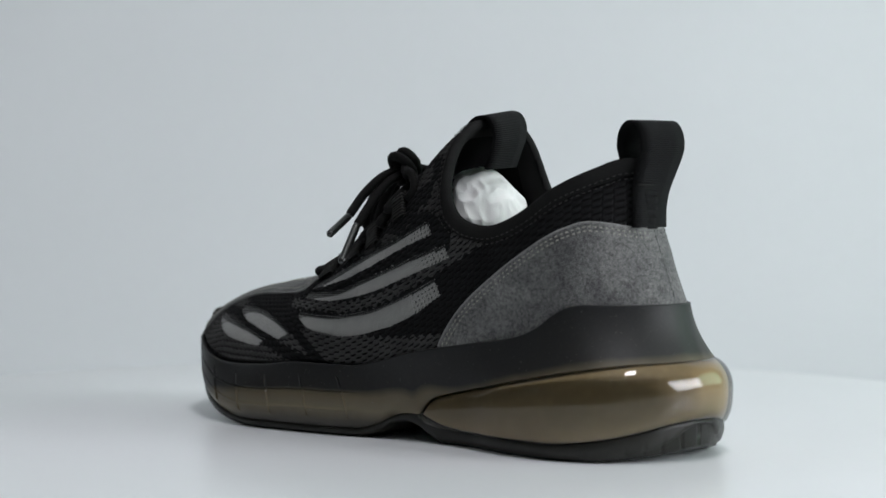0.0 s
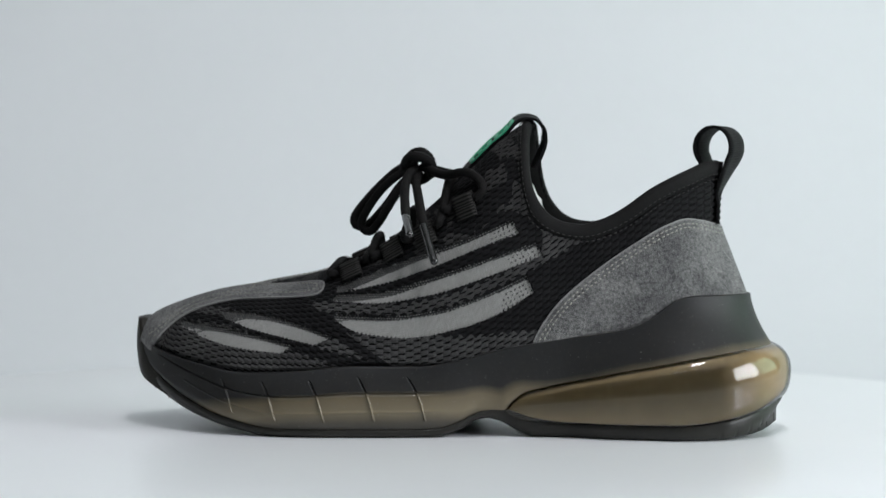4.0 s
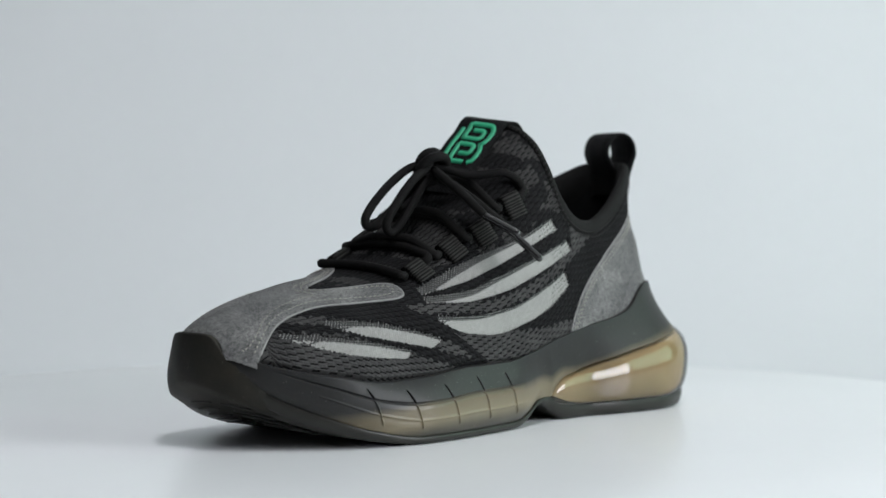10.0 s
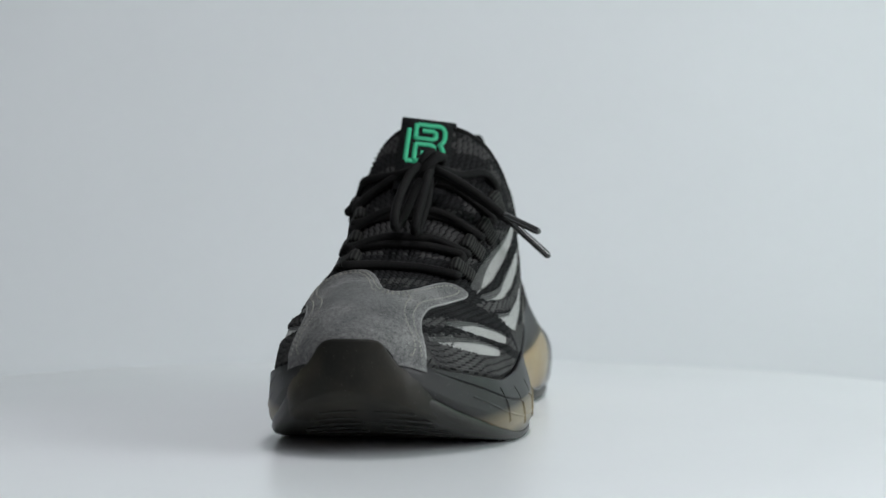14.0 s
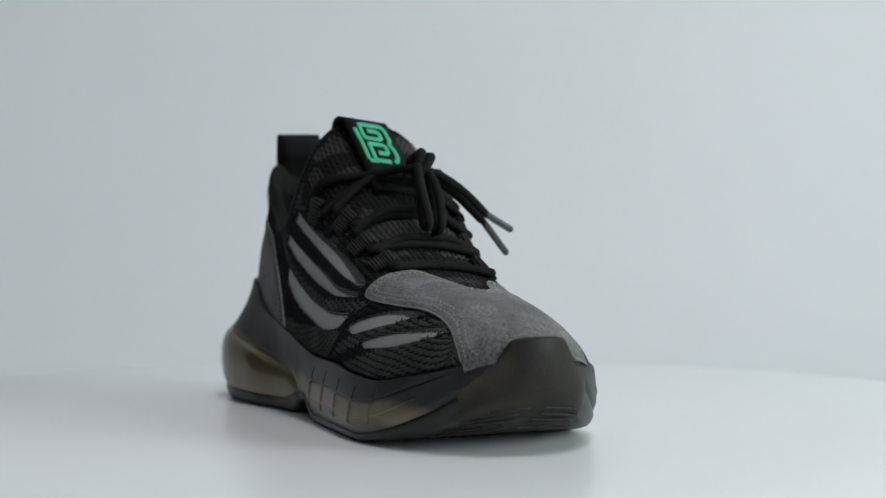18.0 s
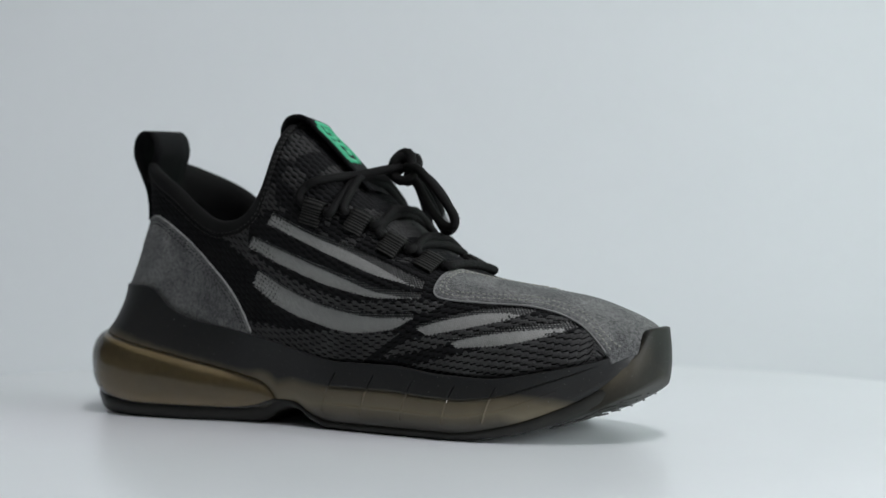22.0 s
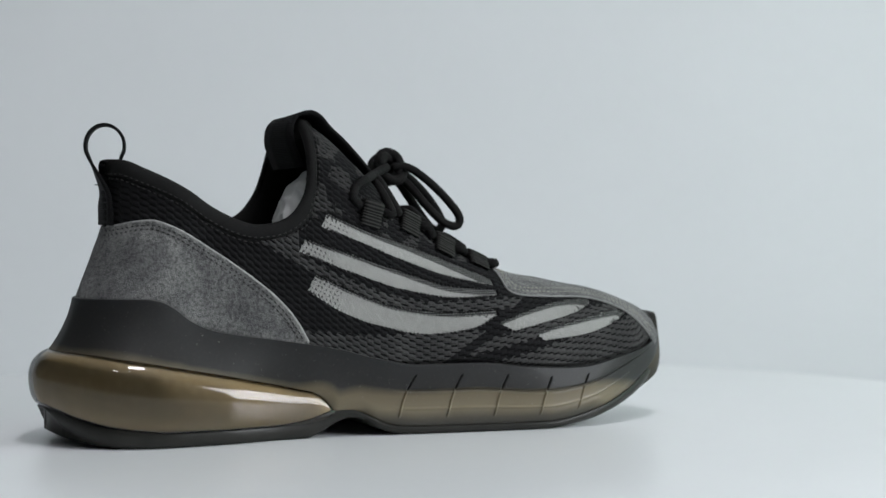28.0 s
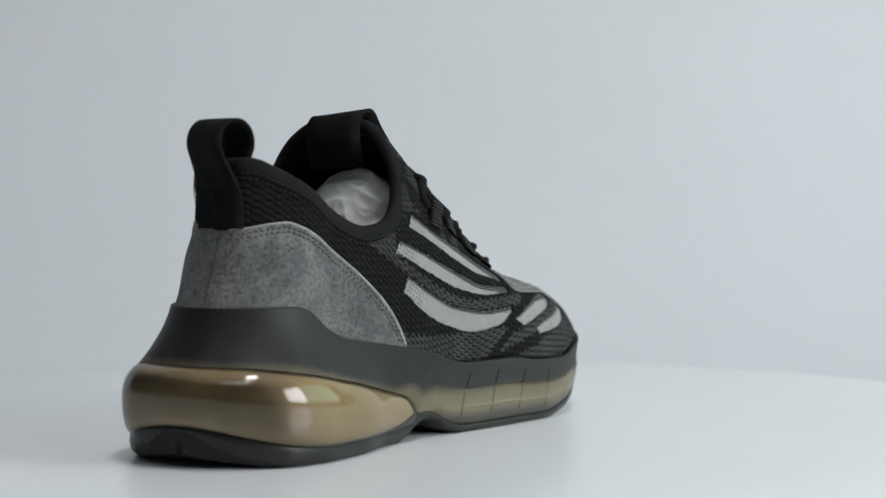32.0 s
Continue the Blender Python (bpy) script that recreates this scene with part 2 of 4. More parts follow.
def grid_faces(a, b, wrap_a=False, wrap_b=False):
    i = np.arange(a if wrap_a else a - 1)
    j = np.arange(b if wrap_b else b - 1)
    I, J = np.meshgrid(i, j, indexing="ij")
    i2, j2 = (I + 1) % a, (J + 1) % b
    return np.stack([I * b + J, i2 * b + J, i2 * b + j2, I * b + j2], -1).reshape(-1, 4)


def curve1(keys):
    """A smooth function through (x, value) keys, without overshoot."""
    k = np.array(keys, float)
    x, y = k[:, 0], k[:, 1]
    h = np.diff(x)
    d = np.diff(y) / h
    m = np.zeros(len(x))
    m[0], m[-1] = d[0], d[-1]
    for i in range(1, len(x) - 1):
        if d[i - 1] * d[i] > 0:
            w1, w2 = 2 * h[i] + h[i - 1], h[i] + 2 * h[i - 1]
            m[i] = (w1 + w2) / (w1 / d[i - 1] + w2 / d[i])

    def f(q):
        q = np.clip(np.asarray(q, float), x[0], x[-1])
        i = np.clip(np.searchsorted(x, q) - 1, 0, len(h) - 1)
        t = (q - x[i]) / h[i]
        return (y[i] * (1 + 2 * t) * (1 - t) ** 2 + m[i] * h[i] * t * (1 - t) ** 2
                + y[i + 1] * t * t * (3 - 2 * t) + m[i + 1] * h[i] * t * t * (t - 1))
    return f


def path3(points, step=1.0):
    """Evenly spaced points on a smooth curve through the given points."""
    p = np.array(points, float)
    p = np.vstack([2 * p[0] - p[1], p, 2 * p[-1] - p[-2]])
    out = []
    for i in range(1, len(p) - 2):
        t = np.linspace(0, 1, 24, endpoint=False)[:, None]
        a, b, c, d = p[i - 1], p[i], p[i + 1], p[i + 2]
        out.append(0.5 * (2 * b + (c - a) * t + (2 * a - 5 * b + 4 * c - d) * t ** 2 + (3 * b - a - 3 * c + d) * t ** 3))
    out = np.vstack(out + [p[-2][None]])
    s = np.r_[0, np.cumsum(np.linalg.norm(np.diff(out, axis=0), axis=1))]
    n = max(4, int(s[-1] / step) + 1)
    q = np.linspace(0, s[-1], n)
    return np.stack([np.interp(q, s, out[:, k]) for k in range(3)], 1)


def unit(v):
    return v / np.maximum(np.linalg.norm(v, axis=-1, keepdims=True), 1e-9)


def tube(name, points, radius, mat, parent, label="", sides=18, step=0.7, braid=0.0, squash=1.0):
    """A round cord along a smooth path, with closed ends and, if wanted, a braided relief."""
    p = path3(points, step)
    n = len(p)
    t = unit(np.gradient(p, axis=0))
    up = np.array([0.0, 0.0, 1.0]) if abs(t[0][2]) < 0.9 else np.array([1.0, 0, 0])
    frames = []
    a = unit(np.cross(t[0], up))
    for i in range(n):
        a = unit(a - t[i] * np.dot(a, t[i]))
        frames.append((a, np.cross(t[i], a)))
    ang = np.linspace(0, 2 * np.pi, sides, endpoint=False)
    s = np.r_[0, np.cumsum(np.linalg.norm(np.diff(p, axis=0), axis=1))]
    V = np.zeros((n, sides, 3))
    for i in range(n):
        end = min(1.0, (0.15 + min(i, n - 1 - i) * step / radius)) ** 0.5
        r = radius * end * (1 + braid * np.sin(4 * ang + s[i] * 1.9) * np.sin(4 * ang - s[i] * 1.9))
        V[i] = p[i] + (np.cos(ang) * r)[:, None] * frames[i][0] + (np.sin(ang) * r * squash)[:, None] * frames[i][1]
    F = grid_faces(n, sides, False, True)
    V = np.vstack([V.reshape(-1, 3), p[:1], p[-1:]])
    k = np.arange(sides)
    caps = np.vstack([np.stack([np.full(sides, n * sides), k, (k + 1) % sides, (k + 1) % sides], 1)[:, :3],
                      np.stack([np.full(sides, n * sides + 1), (n - 1) * sides + (k + 1) % sides, (n - 1) * sides + k], 1)])
    tri = np.vstack([F[:, [0, 1, 2]], F[:, [0, 2, 3]], caps])
    return child(name, mesh_of(name, V, tri, [mat]), parent, label)


def strip(name, centre, side, width, thick, mat, parent, label="", step=0.8):
    """A flat woven tape along a path; side gives the direction across it, once or for every point."""
    p = path3(centre, step)
    n = len(p)
    t = unit(np.gradient(p, axis=0))
    b = unit(np.array(side, float))
    if b.ndim == 2:
        at = [int(np.argmin(np.sum((p - np.array(c, float)) ** 2, 1))) for c in centre]
        at = np.maximum.accumulate(at)
        b = np.stack([np.interp(np.arange(n), at, b[:, k]) for k in range(3)], 1)
    b = unit(np.broadcast_to(b, p.shape))
    b = unit(b - t * np.sum(b * t, 1, keepdims=True))
    nn = np.cross(t, b)
    sec = [(-0.5, -0.5), (-0.47, 0.0), (-0.5, 0.5), (-0.25, 0.56), (0, 0.58), (0.25, 0.56), (0.5, 0.5), (0.47, 0.0), (0.5, -0.5), (0.25, -0.56), (0, -0.58), (-0.25, -0.56)]
    V = np.stack([p + b * width * u + nn * thick * w for u, w in sec], 1)
    s = np.r_[0, np.cumsum(np.linalg.norm(np.diff(p, axis=0), axis=1))]
    uv = np.stack([np.repeat(s, len(sec)), np.tile([u * width for u, w in sec], n)], 1)
    F = grid_faces(n, len(sec), False, True)
    return child(name, mesh_of(name, V.reshape(-1, 3), F, [mat], uv=uv), parent, label)


# ---- the last: one smooth surface for the whole upper ----
HEEL_X, TOE_X = -160.0, 128.0
f_heel_back = curve1([(10, 2), (30, 0), (45, -1.5), (58, 5), (80, 13), (93, 17.4), (110, 16.6), (122, 14.5), (180, 12)])
f_base = curve1([(-160, 26), (-100, 24), (-60, 20), (0, 15), (60, 14), (105, 18), (128, 27)])
f_ridge = curve1([(-160, 176), (-100, 165), (-75, 147), (-61, 139.5), (-53, 136), (-45, 130.3), (-33, 119), (-21, 107.5), (-6, 94.5), (10, 82), (22, 75), (34, 69.5), (47, 65.8), (67, 62.5), (88, 59), (105, 54.8), (117, 50), (122, 46.6), (126, 42), (128, 38)])
f_width = curve1([(-160, 30.5), (-125, 33.2), (-100, 35.5), (-60, 38.5), (-20, 41), (20, 46), (45, 48.5), (70, 48), (90, 45), (110, 40), (128, 34)])
f_power = curve1([(-160, 2.3), (-125, 2.35), (-100, 2.5), (-64, 2.85), (-50, 2.9), (-25, 2.6), (0, 2.35), (25, 2.4), (45, 2.2), (70, 2.15), (95, 1.95), (128, 2.1)])
f_mid = curve1([(-160, 1.5), (-140, 2.5), (-60, 4.5), (40, 6.0), (80, 4.5), (105, 2), (128, 0)])
f_rim = curve1([(-150, 120), (-140, 119.8), (-130, 115.8), (-114, 107.8), (-101, 98.6), (-92, 94), (-84, 91.9), (-77, 92.6), (-70, 95.5), (-64.5, 101.5), (-61, 109), (-59.3, 118), (-58.3, 132), (-57.8, 150)])


def heel_blend(X):
    q = np.clip((-60 - X) / 100.0, 0, 1)
    return q * q * (3 - 2 * q)


f_full = curve1([(-160, -0.03), (-140, -0.07), (-115, -0.12), (-90, -0.04), (-50, 0.07), (0, 0.06), (60, 0.04), (100, -0.02), (128, 0)])
f_full_out = curve1([(-160, 0), (-90, 0.0), (-55, 0.07), (-30, 0.08), (15, 0.06), (50, 0.01), (85, 0.0), (105, -0.05), (128, -0.02)])
f_square = curve1([(-160, 0), (-60, 0.0), (-20, 0.5), (25, 0.8), (80, 0.65), (110, 0.35), (128, 0.1)])
f_roll = curve1([(-160, 0), (-85, 0), (-60, 0.09), (-35, 0.09), (20, 0.10), (70, 0.09), (105, 0.04), (128, 0)])


def half_width(X, side=1.0):
    """Half the width at the base; the inner side is a little fuller than the outer."""
    h = np.clip((X - HEEL_X) / 42.0, 0, 1)
    k = np.clip((TOE_X - X) / 40.0, 0, 1)
    w = f_width(X) * np.sqrt(np.clip(1 - (1 - h) ** 2, 0, 1)) * np.clip(1 - (1 - k) ** 2.3, 0, 1) ** (1 / 2.3)
    return w * (1 + np.where(np.asarray(side) < 0, f_full(X), f_full_out(X)))


def power(X, side=1.0):
    return f_power(X) + f_square(X) * (np.asarray(side) < 0)


def last_xz(X, z, side):
    """The surface point over station X at height z on one side."""
    z = np.asarray(z, float) + 0 * X
    zb, H, p = f_base(X), f_ridge(X) - f_base(X), power(X, side)
    y = 0 * z
    for _ in range(6):
        t = np.clip((z + f_roll(X) * y - zb) / H, 0, 1)
        y = side * half_width(X, side) * (1 - t ** p) ** (1 / p)
    return np.stack([X + f_heel_back(z) * heel_blend(X), y + f_mid(X), z], -1)


def top_z(X, y):
    """The height of the surface over station X at the distance y from its middle line."""
    p = power(X, np.sign(y))
    t = np.clip(np.abs(y) / half_width(X, np.sign(y)), 0, 1)
    return f_base(X) + (f_ridge(X) - f_base(X)) * (1 - t ** p) ** (1 / p) - f_roll(X) * y


def station(x, z):
    X = np.array(x, float)
    for _ in range(12):
        X = x - f_heel_back(z) * heel_blend(X)
    return np.clip(X, HEEL_X, TOE_X)


def at_side(x, z, side):
    """The surface point seen at (x, z) from one side."""
    x, z = np.asarray(x, float), np.asarray(z, float)
    return last_xz(station(x, z), z, side)


NA = 720


def last_columns(Xs, m):
    """Columns of m points each, evenly spaced by girth from the left bottom edge over the top to the right, with the girth."""
    a = np.linspace(0, np.pi, NA)
    V = np.zeros((len(Xs), m, 3))
    G = np.zeros((len(Xs), m))
    for i, X in enumerate(Xs):
        ca, sa = np.cos(a), np.sin(a)
        p, zb = power(X, np.sign(ca)), f_base(X)
        y = half_width(X, np.sign(ca)) * np.sign(ca) * np.abs(ca) ** (2 / p)
        z = zb + (f_ridge(X) - zb) * np.abs(sa) ** (2 / p) - f_roll(X) * y
        x = X + f_heel_back(z) * heel_blend(X)
        pts = np.stack([x, y + f_mid(X), z], 1)
        s = np.r_[0, np.cumsum(np.linalg.norm(np.diff(pts, axis=0), axis=1))]
        q = np.linspace(0, s[-1], m)
        V[i] = np.stack([np.interp(q, s, pts[:, k]) for k in range(3)], 1)
        top = s[NA // 2]
        G[i] = np.where(q < top, q, (s[-1] - q) * top / max(s[-1] - top, 1e-6))
    return V, G


def normals(V):
    n = np.cross(np.gradient(V, axis=0), np.gradient(V, axis=1))
    n = -unit(n)
    c = np.array([0, 0, 40.0])
    flip = np.sum(n * (V - np.stack([np.clip(V[..., 0], -110, 90), 0 * V[..., 0] + 4, 0 * V[..., 0] + 50], -1)), -1) < 0
    n[flip] *= -1
    # the closed ends at heel and toe
    if np.ptp(V[0, :, 1]) < 3:
        n[0] = unit(np.array([-1.0, 0, 0.15]))
        n[1], n[2] = unit(n[1] + n[0]), unit(n[2] + 0.5 * n[0])
    if np.ptp(V[-1, :, 1]) < 3:
        n[-1] = unit(np.array([1.0, 0, 0.3]))
    return n


def stations(n):
    """Stations along the shoe, denser at the rounded heel and toe."""
    u = np.linspace(0, 1, n)
    e = 0.16
    w = np.where(u < e, u * u / (2 * e), np.where(u > 1 - e, (1 - e) - (1 - u) ** 2 / (2 * e) + 0.0, u - e / 2))
    w = (w - w[0]) / (w[-1] - w[0])
    return HEEL_X + 0.0005 + (TOE_X - HEEL_X - 0.001) * w


# ---- the sneaker ----
sneaker = new("sneaker")
tagged(sneaker, "black and grey knit sneaker with smoky amber air sole", "shoe")

# lengthwise lines that the knit rows follow, at the side and over the forefoot
f_row_side = curve1([(-160, 112), (-140, 104), (-100, 87), (-60, 66), (-44, 58), (-24, 50.5), (-4, 47), (16, 47.5), (60, 50), (128, 52)])
f_row_fore = curve1([(-160, 40), (0, 39), (25, 43), (60, 51), (80, 54), (105, 54), (128, 50)])
STRIPES = [
    ("side", [(-53, 94.5), (-33, 86), (-12, 79), (8, 71.5), (27, 64)], [(-56, 90), (-41, 84.5), (-19, 75.5), (4, 67.5), (27, 62.5)], 1.5),
    ("side", [(-63.5, 84), (-40, 76), (-16, 68), (5, 61.8), (28, 59.8)], [(-66.5, 80), (-41, 70), (-16, 62), (9, 58.3), (28, 58.8)], 1.0),
    ("side", [(-59.5, 69), (-40, 60), (-20, 53.5), (7, 50.5), (26, 51.5)], [(-63, 63.5), (-49, 54.5), (-29, 47), (-7, 43), (14, 45), (26, 50.5)], 0.5),
    ("fore", [(26, 43.5), (42, 48.5), (62, 52.5), (80, 53.5)], [(34, 41.3), (53, 45.2), (68, 48.5), (80, 52.5)], 2.5),
    ("fore", [(44, 39), (61, 43), (82, 46.5), (101, 48.5)], [(49, 37), (70, 39), (88, 43), (101, 47.5)], 2.0),
]


def in_polygon(px, pz, poly):
    inside = np.zeros(px.shape, bool)
    n = len(poly)
    for i in range(n):
        (x1, z1), (x2, z2) = poly[i], poly[(i + 1) % n]
        cross = (z1 > pz) != (z2 > pz)
        inside ^= cross & (px < (x2 - x1) * (pz - z1) / (z2 - z1 + 1e-12) + x1)
    return inside


def stripe_polygon(top, bottom, dz):
    ft, fb = curve1(top), curve1(bottom)
    a = np.linspace(top[0][0], top[-1][0], 40)
    b = np.linspace(bottom[0][0], bottom[-1][0], 40)
    return list(zip(a, ft(a) + dz)) + list(zip(b[::-1], fb(b[::-1]) + dz))


def compact(V, F, *extra):
    used = np.unique(F)
    back = np.zeros(len(V), int)
    back[used] = np.arange(len(used))
    return (V[used], back[F]) + tuple(e[used] for e in extra)


f_sole_top = curve1([(-180, 61), (-152, 61), (-145, 60), (-137, 56.8), (-127, 51.3), (-114, 46.8), (-87, 42.6), (-59, 38), (-39, 33), (-19, 30), (11, 30), (37, 27.5), (62, 26.5), (87, 30), (113, 36), (121, 40), (130, 42)])


f_bumper = curve1([(0, 47.6), (8, 47.4), (11.5, 46.8), (14, 45.0), (16, 42.4), (18.2, 39.4), (21, 36.6), (26, 33.6), (33, 30.6), (44, 27), (56, 23)])
f_counter = curve1([(-180, 91), (-146, 91), (-141, 92), (-135, 93.8), (-128, 94.6), (-121, 92.3), (-106, 83.5), (-89, 71.5), (-74, 58.5), (-66.5, 48.5), (-61.5, 38), (-58, 24), (-56, 5)])
f_cap = curve1([(26, 64), (34, 59.5), (45, 58), (57, 57.3), (74, 56.5), (87, 54), (99, 49.5), (107, 43.5), (113.5, 35), (117, 24), (120, 0), (130, -20)])
f_notch = curve1([(20, 24), (30, 22), (35, 17), (45, 11.5), (56, 7.5), (63, 4), (66, 0.01), (80, -40)])


def slope(f, x):
    return np.sqrt(1 + ((f(x + 0.5) - f(x - 0.5))) ** 2)


def counter_field(V):
    x, z = V[..., 0], V[..., 2]
    return (f_counter(x) - z) / slope(f_counter, x)


def cap_field(V):
    x, y, z = V[..., 0], V[..., 1] - f_mid(V[..., 0]), V[..., 2]
    low = (z - f_cap(x)) / slope(f_cap, x) * 1.3
    notch = (np.abs(y) - f_notch(x)) / np.minimum(slope(f_notch, x), 3)
    tip = x - 32
    k = 2.2
    return -k * np.log(np.exp(-np.clip(low, -40, 40) / k) + np.exp(-np.clip(notch, -40, 40) / k) + np.exp(-np.clip(tip, -40, 40) / k))


def build_upper():
    nx, ng = 900, 800
    Xs = stations(nx)
    V, G = last_columns(Xs, ng)
    N = normals(V)
    half = ng // 2
    x, z = V[..., 0], V[..., 2]
    side = np.where(V[..., 1] > f_mid(V[..., 0]), 1.0, -1.0)
    v1, v2 = np.zeros(x.shape), np.zeros(x.shape)
    for i, X in enumerate(Xs):
        j = int(np.argmax(G[i]))
        for part_of in (slice(0, j + 1), slice(j + 1, ng)):
            zz, gg = z[i, part_of], G[i, part_of]
            if part_of.start:
                zz, gg = zz[::-1], gg[::-1]
            zz = np.maximum.accumulate(zz)
            v1[i, part_of] = G[i, part_of] - np.interp(f_row_side(X), zz, gg)
            v2[i, part_of] = G[i, part_of] - np.interp(f_row_fore(X), zz, gg)
    border = x - (10 + (z - 36) * 1.5)
    fore = border > 0
    v = np.where(fore, v2 + 1.3, v1)
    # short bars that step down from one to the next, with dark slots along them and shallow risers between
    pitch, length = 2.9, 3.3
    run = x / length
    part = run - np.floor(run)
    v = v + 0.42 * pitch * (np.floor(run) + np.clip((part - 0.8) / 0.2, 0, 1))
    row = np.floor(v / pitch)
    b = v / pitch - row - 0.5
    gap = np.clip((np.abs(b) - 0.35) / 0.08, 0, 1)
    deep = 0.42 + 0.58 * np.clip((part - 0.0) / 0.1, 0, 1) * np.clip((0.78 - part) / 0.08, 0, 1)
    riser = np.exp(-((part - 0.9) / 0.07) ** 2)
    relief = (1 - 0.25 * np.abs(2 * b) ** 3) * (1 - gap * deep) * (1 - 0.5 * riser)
    ply = 0.88 + 0.12 * np.cos(b * np.pi * 4)
    # the tongue and throat have an open, finer knit; under the suede it lies flat
    throat = np.clip((f_ridge(x) - 1 - z) / 14.0, 0, 1)
    cover = np.clip(np.maximum(counter_field(V), cap_field(V)) / 1.5, 0, 1)
    height = (1.05 * relief * ply) * (0.65 + 0.35 * throat) * (1 - 0.8 * cover)
    # black and charcoal yarn, row by row
    jag = 0.8 * np.sin(x * 1.37)
    vv = v1 + jag
    grey = ((vv > 5.5) & (vv < 10.5)) | (z - f_sole_top(x) < np.interp(x, [-62, -10, 10], [7, 15, 14]) + jag) | ((x < -66) & (vv > 9) & (vv < 24))
    w = v2 + 0.8 * np.sin(x * 1.5)
    fore_grey = ((w > -7.5) & (w < -2)) | (w < -13)
    fore_grey &= ~(np.abs(border) < 5)
    grey = np.where(fore, fore_grey, grey & (border < -2))
    cell = np.floor(run)
    toss = np.abs(np.sin(cell * 12.9898 + row * 78.233) * 43758.5453) % 1.0
    speck = np.sin(x * 0.21 + 1.7 * np.sin(z * 0.13)) * np.sin(z * 0.27 + 1.3 * np.sin(x * 0.15)) + 0.5 * toss > 0.35
    tongue = (v1 > 31) & (x > -62) & (x < 66)
    grey = grey & ~tongue
    speck &= tongue
    line_no = np.floor(v1 / 1.05)
    dot = np.abs(np.sin(np.floor((x + 0.625 * (line_no % 2)) / 1.25) * 12.9898 + line_no * 78.233) * 43758.5453) % 1.0
    lift = (x + 0.95 * (np.floor(line_no / 2) % 2)) / 1.9
    dash = (line_no % 2 == 0) & (lift - np.floor(lift) < 0.6)
    cls = np.zeros((nx, ng), int)
    net = np.zeros((nx, ng), int)
    k = 0
    for (kind, top, bottom, dz), fall in zip(STRIPES, (3.0, 1.8, 0.8, 1.5, 1.5)):
        for s in (1, -1):
            k += 1
            poly = stripe_polygon(top, bottom, -s * dz)
            # the sheer yarn thins out into a dotted net along the upper edge and towards the toe
            xa, xb = (top[0][0], top[-1][0])
            along = (x - xa) / (xb - xa)
            thin = np.clip((along - 0.74) / 0.3, 0, 1) if kind == "fore" else np.maximum(np.clip((along - 0.9) / 0.2, 0, 1), 0 * along)
            grown = stripe_polygon([(q, w + 1.2) for q, w in top], [(q, w - 0.5) for q, w in bottom], -s * dz)
            body = stripe_polygon([(q, w - 0.2 - fall * ((q - xa) / (xb - xa)) ** 1.3) for q, w in top], bottom, -s * dz)
            zz = z + 0.28 * np.tanh(4 * np.sin(2 * np.pi * x / 1.9))
            outer = in_polygon(x, zz, grown) & (side == s)
            solid = in_polygon(x, zz, body) & (dot >= thin) & ~((along < 0.15 - 0.05 * toss) & dash & (kind == "side"))
            cls[outer] = k
            net[outer & ~solid] = 1
    sunk = cls > 0
    edge = 0.25 * (np.sin(x * 2.1) * np.sin(v * 2.1))
    height = np.where(sunk, -0.25 + 0.05 * edge, height)
    # tucked in under the rim of the sole
    tuck = np.clip((z - f_sole_top(x)) / 1.5, 0, 1)
    height = height * tuck - 1.2 * (1 - tuck)
    # and flat under the padded collar
    edge_x = np.concatenate([np.linspace(-150, -64, 40), np.linspace(-64, -58.1, 50)])
    far = np.full(x.shape, 1e9)
    for ex, ez in zip(edge_x, f_rim(edge_x)):
        far = np.minimum(far, (x - ex) ** 2 + (z - ez) ** 2)
    flat_in = np.clip((np.sqrt(far) - np.where(x > -66, 3.4, 5.8)) / 1.0, 0, 1)
    height = height * flat_in - 0.5 * (1 - flat_in)
    P = V + N * height[..., None]
    F = grid_faces(nx, ng)
    fc = lambda arr: arr.reshape(-1)[F]
    zc, xc = fc(z).mean(1), fc(x).mean(1)
    keep = (zc < f_rim(xc)) | (xc > -57.9)
    keep &= (zc > f_sole_top(xc) - 3.5) & (xc < 121)
    kf = np.sort(fc(cls), 1)[:, 1]
    uv = np.stack([x, v1], -1).reshape(-1, 2)
    flat = P.reshape(-1, 3)
    base = keep & (kf == 0)
    Vk, Fk, uvk = compact(flat, F[base], uv)
    tone = (fc(grey.astype(float)).mean(1) > 0.5)[base].astype(int)
    tone[(fc(speck.astype(float)).mean(1) > 0.5)[base]] = 3
    # low relief takes the near-black, so gap shade is coloured in
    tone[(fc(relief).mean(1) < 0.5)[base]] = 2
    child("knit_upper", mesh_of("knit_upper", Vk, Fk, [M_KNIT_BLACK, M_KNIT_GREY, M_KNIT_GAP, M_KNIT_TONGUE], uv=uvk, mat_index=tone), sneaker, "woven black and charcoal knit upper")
    for q in range(1, k + 1):
        sel = keep & (kf == q)
        Vk, Fk, uvk = compact(flat, F[sel], uv)
        child("mesh_stripe", mesh_of("mesh_stripe", Vk, Fk, [M_MESH, M_NET], uv=uvk, mat_index=(fc(net).mean(1) > 0.5)[sel].astype(int)), sneaker, "sheer silver-grey mesh stripe")
    # lining on a coarser copy of the same surface
    Xs = stations(330)
    V, G = last_columns(Xs, 280)
    V = V - normals(V) * 3.2
    F = grid_faces(330, 280)
    zc, xc = V.reshape(-1, 3)[F][..., 2].mean(1), V.reshape(-1, 3)[F][..., 0].mean(1)
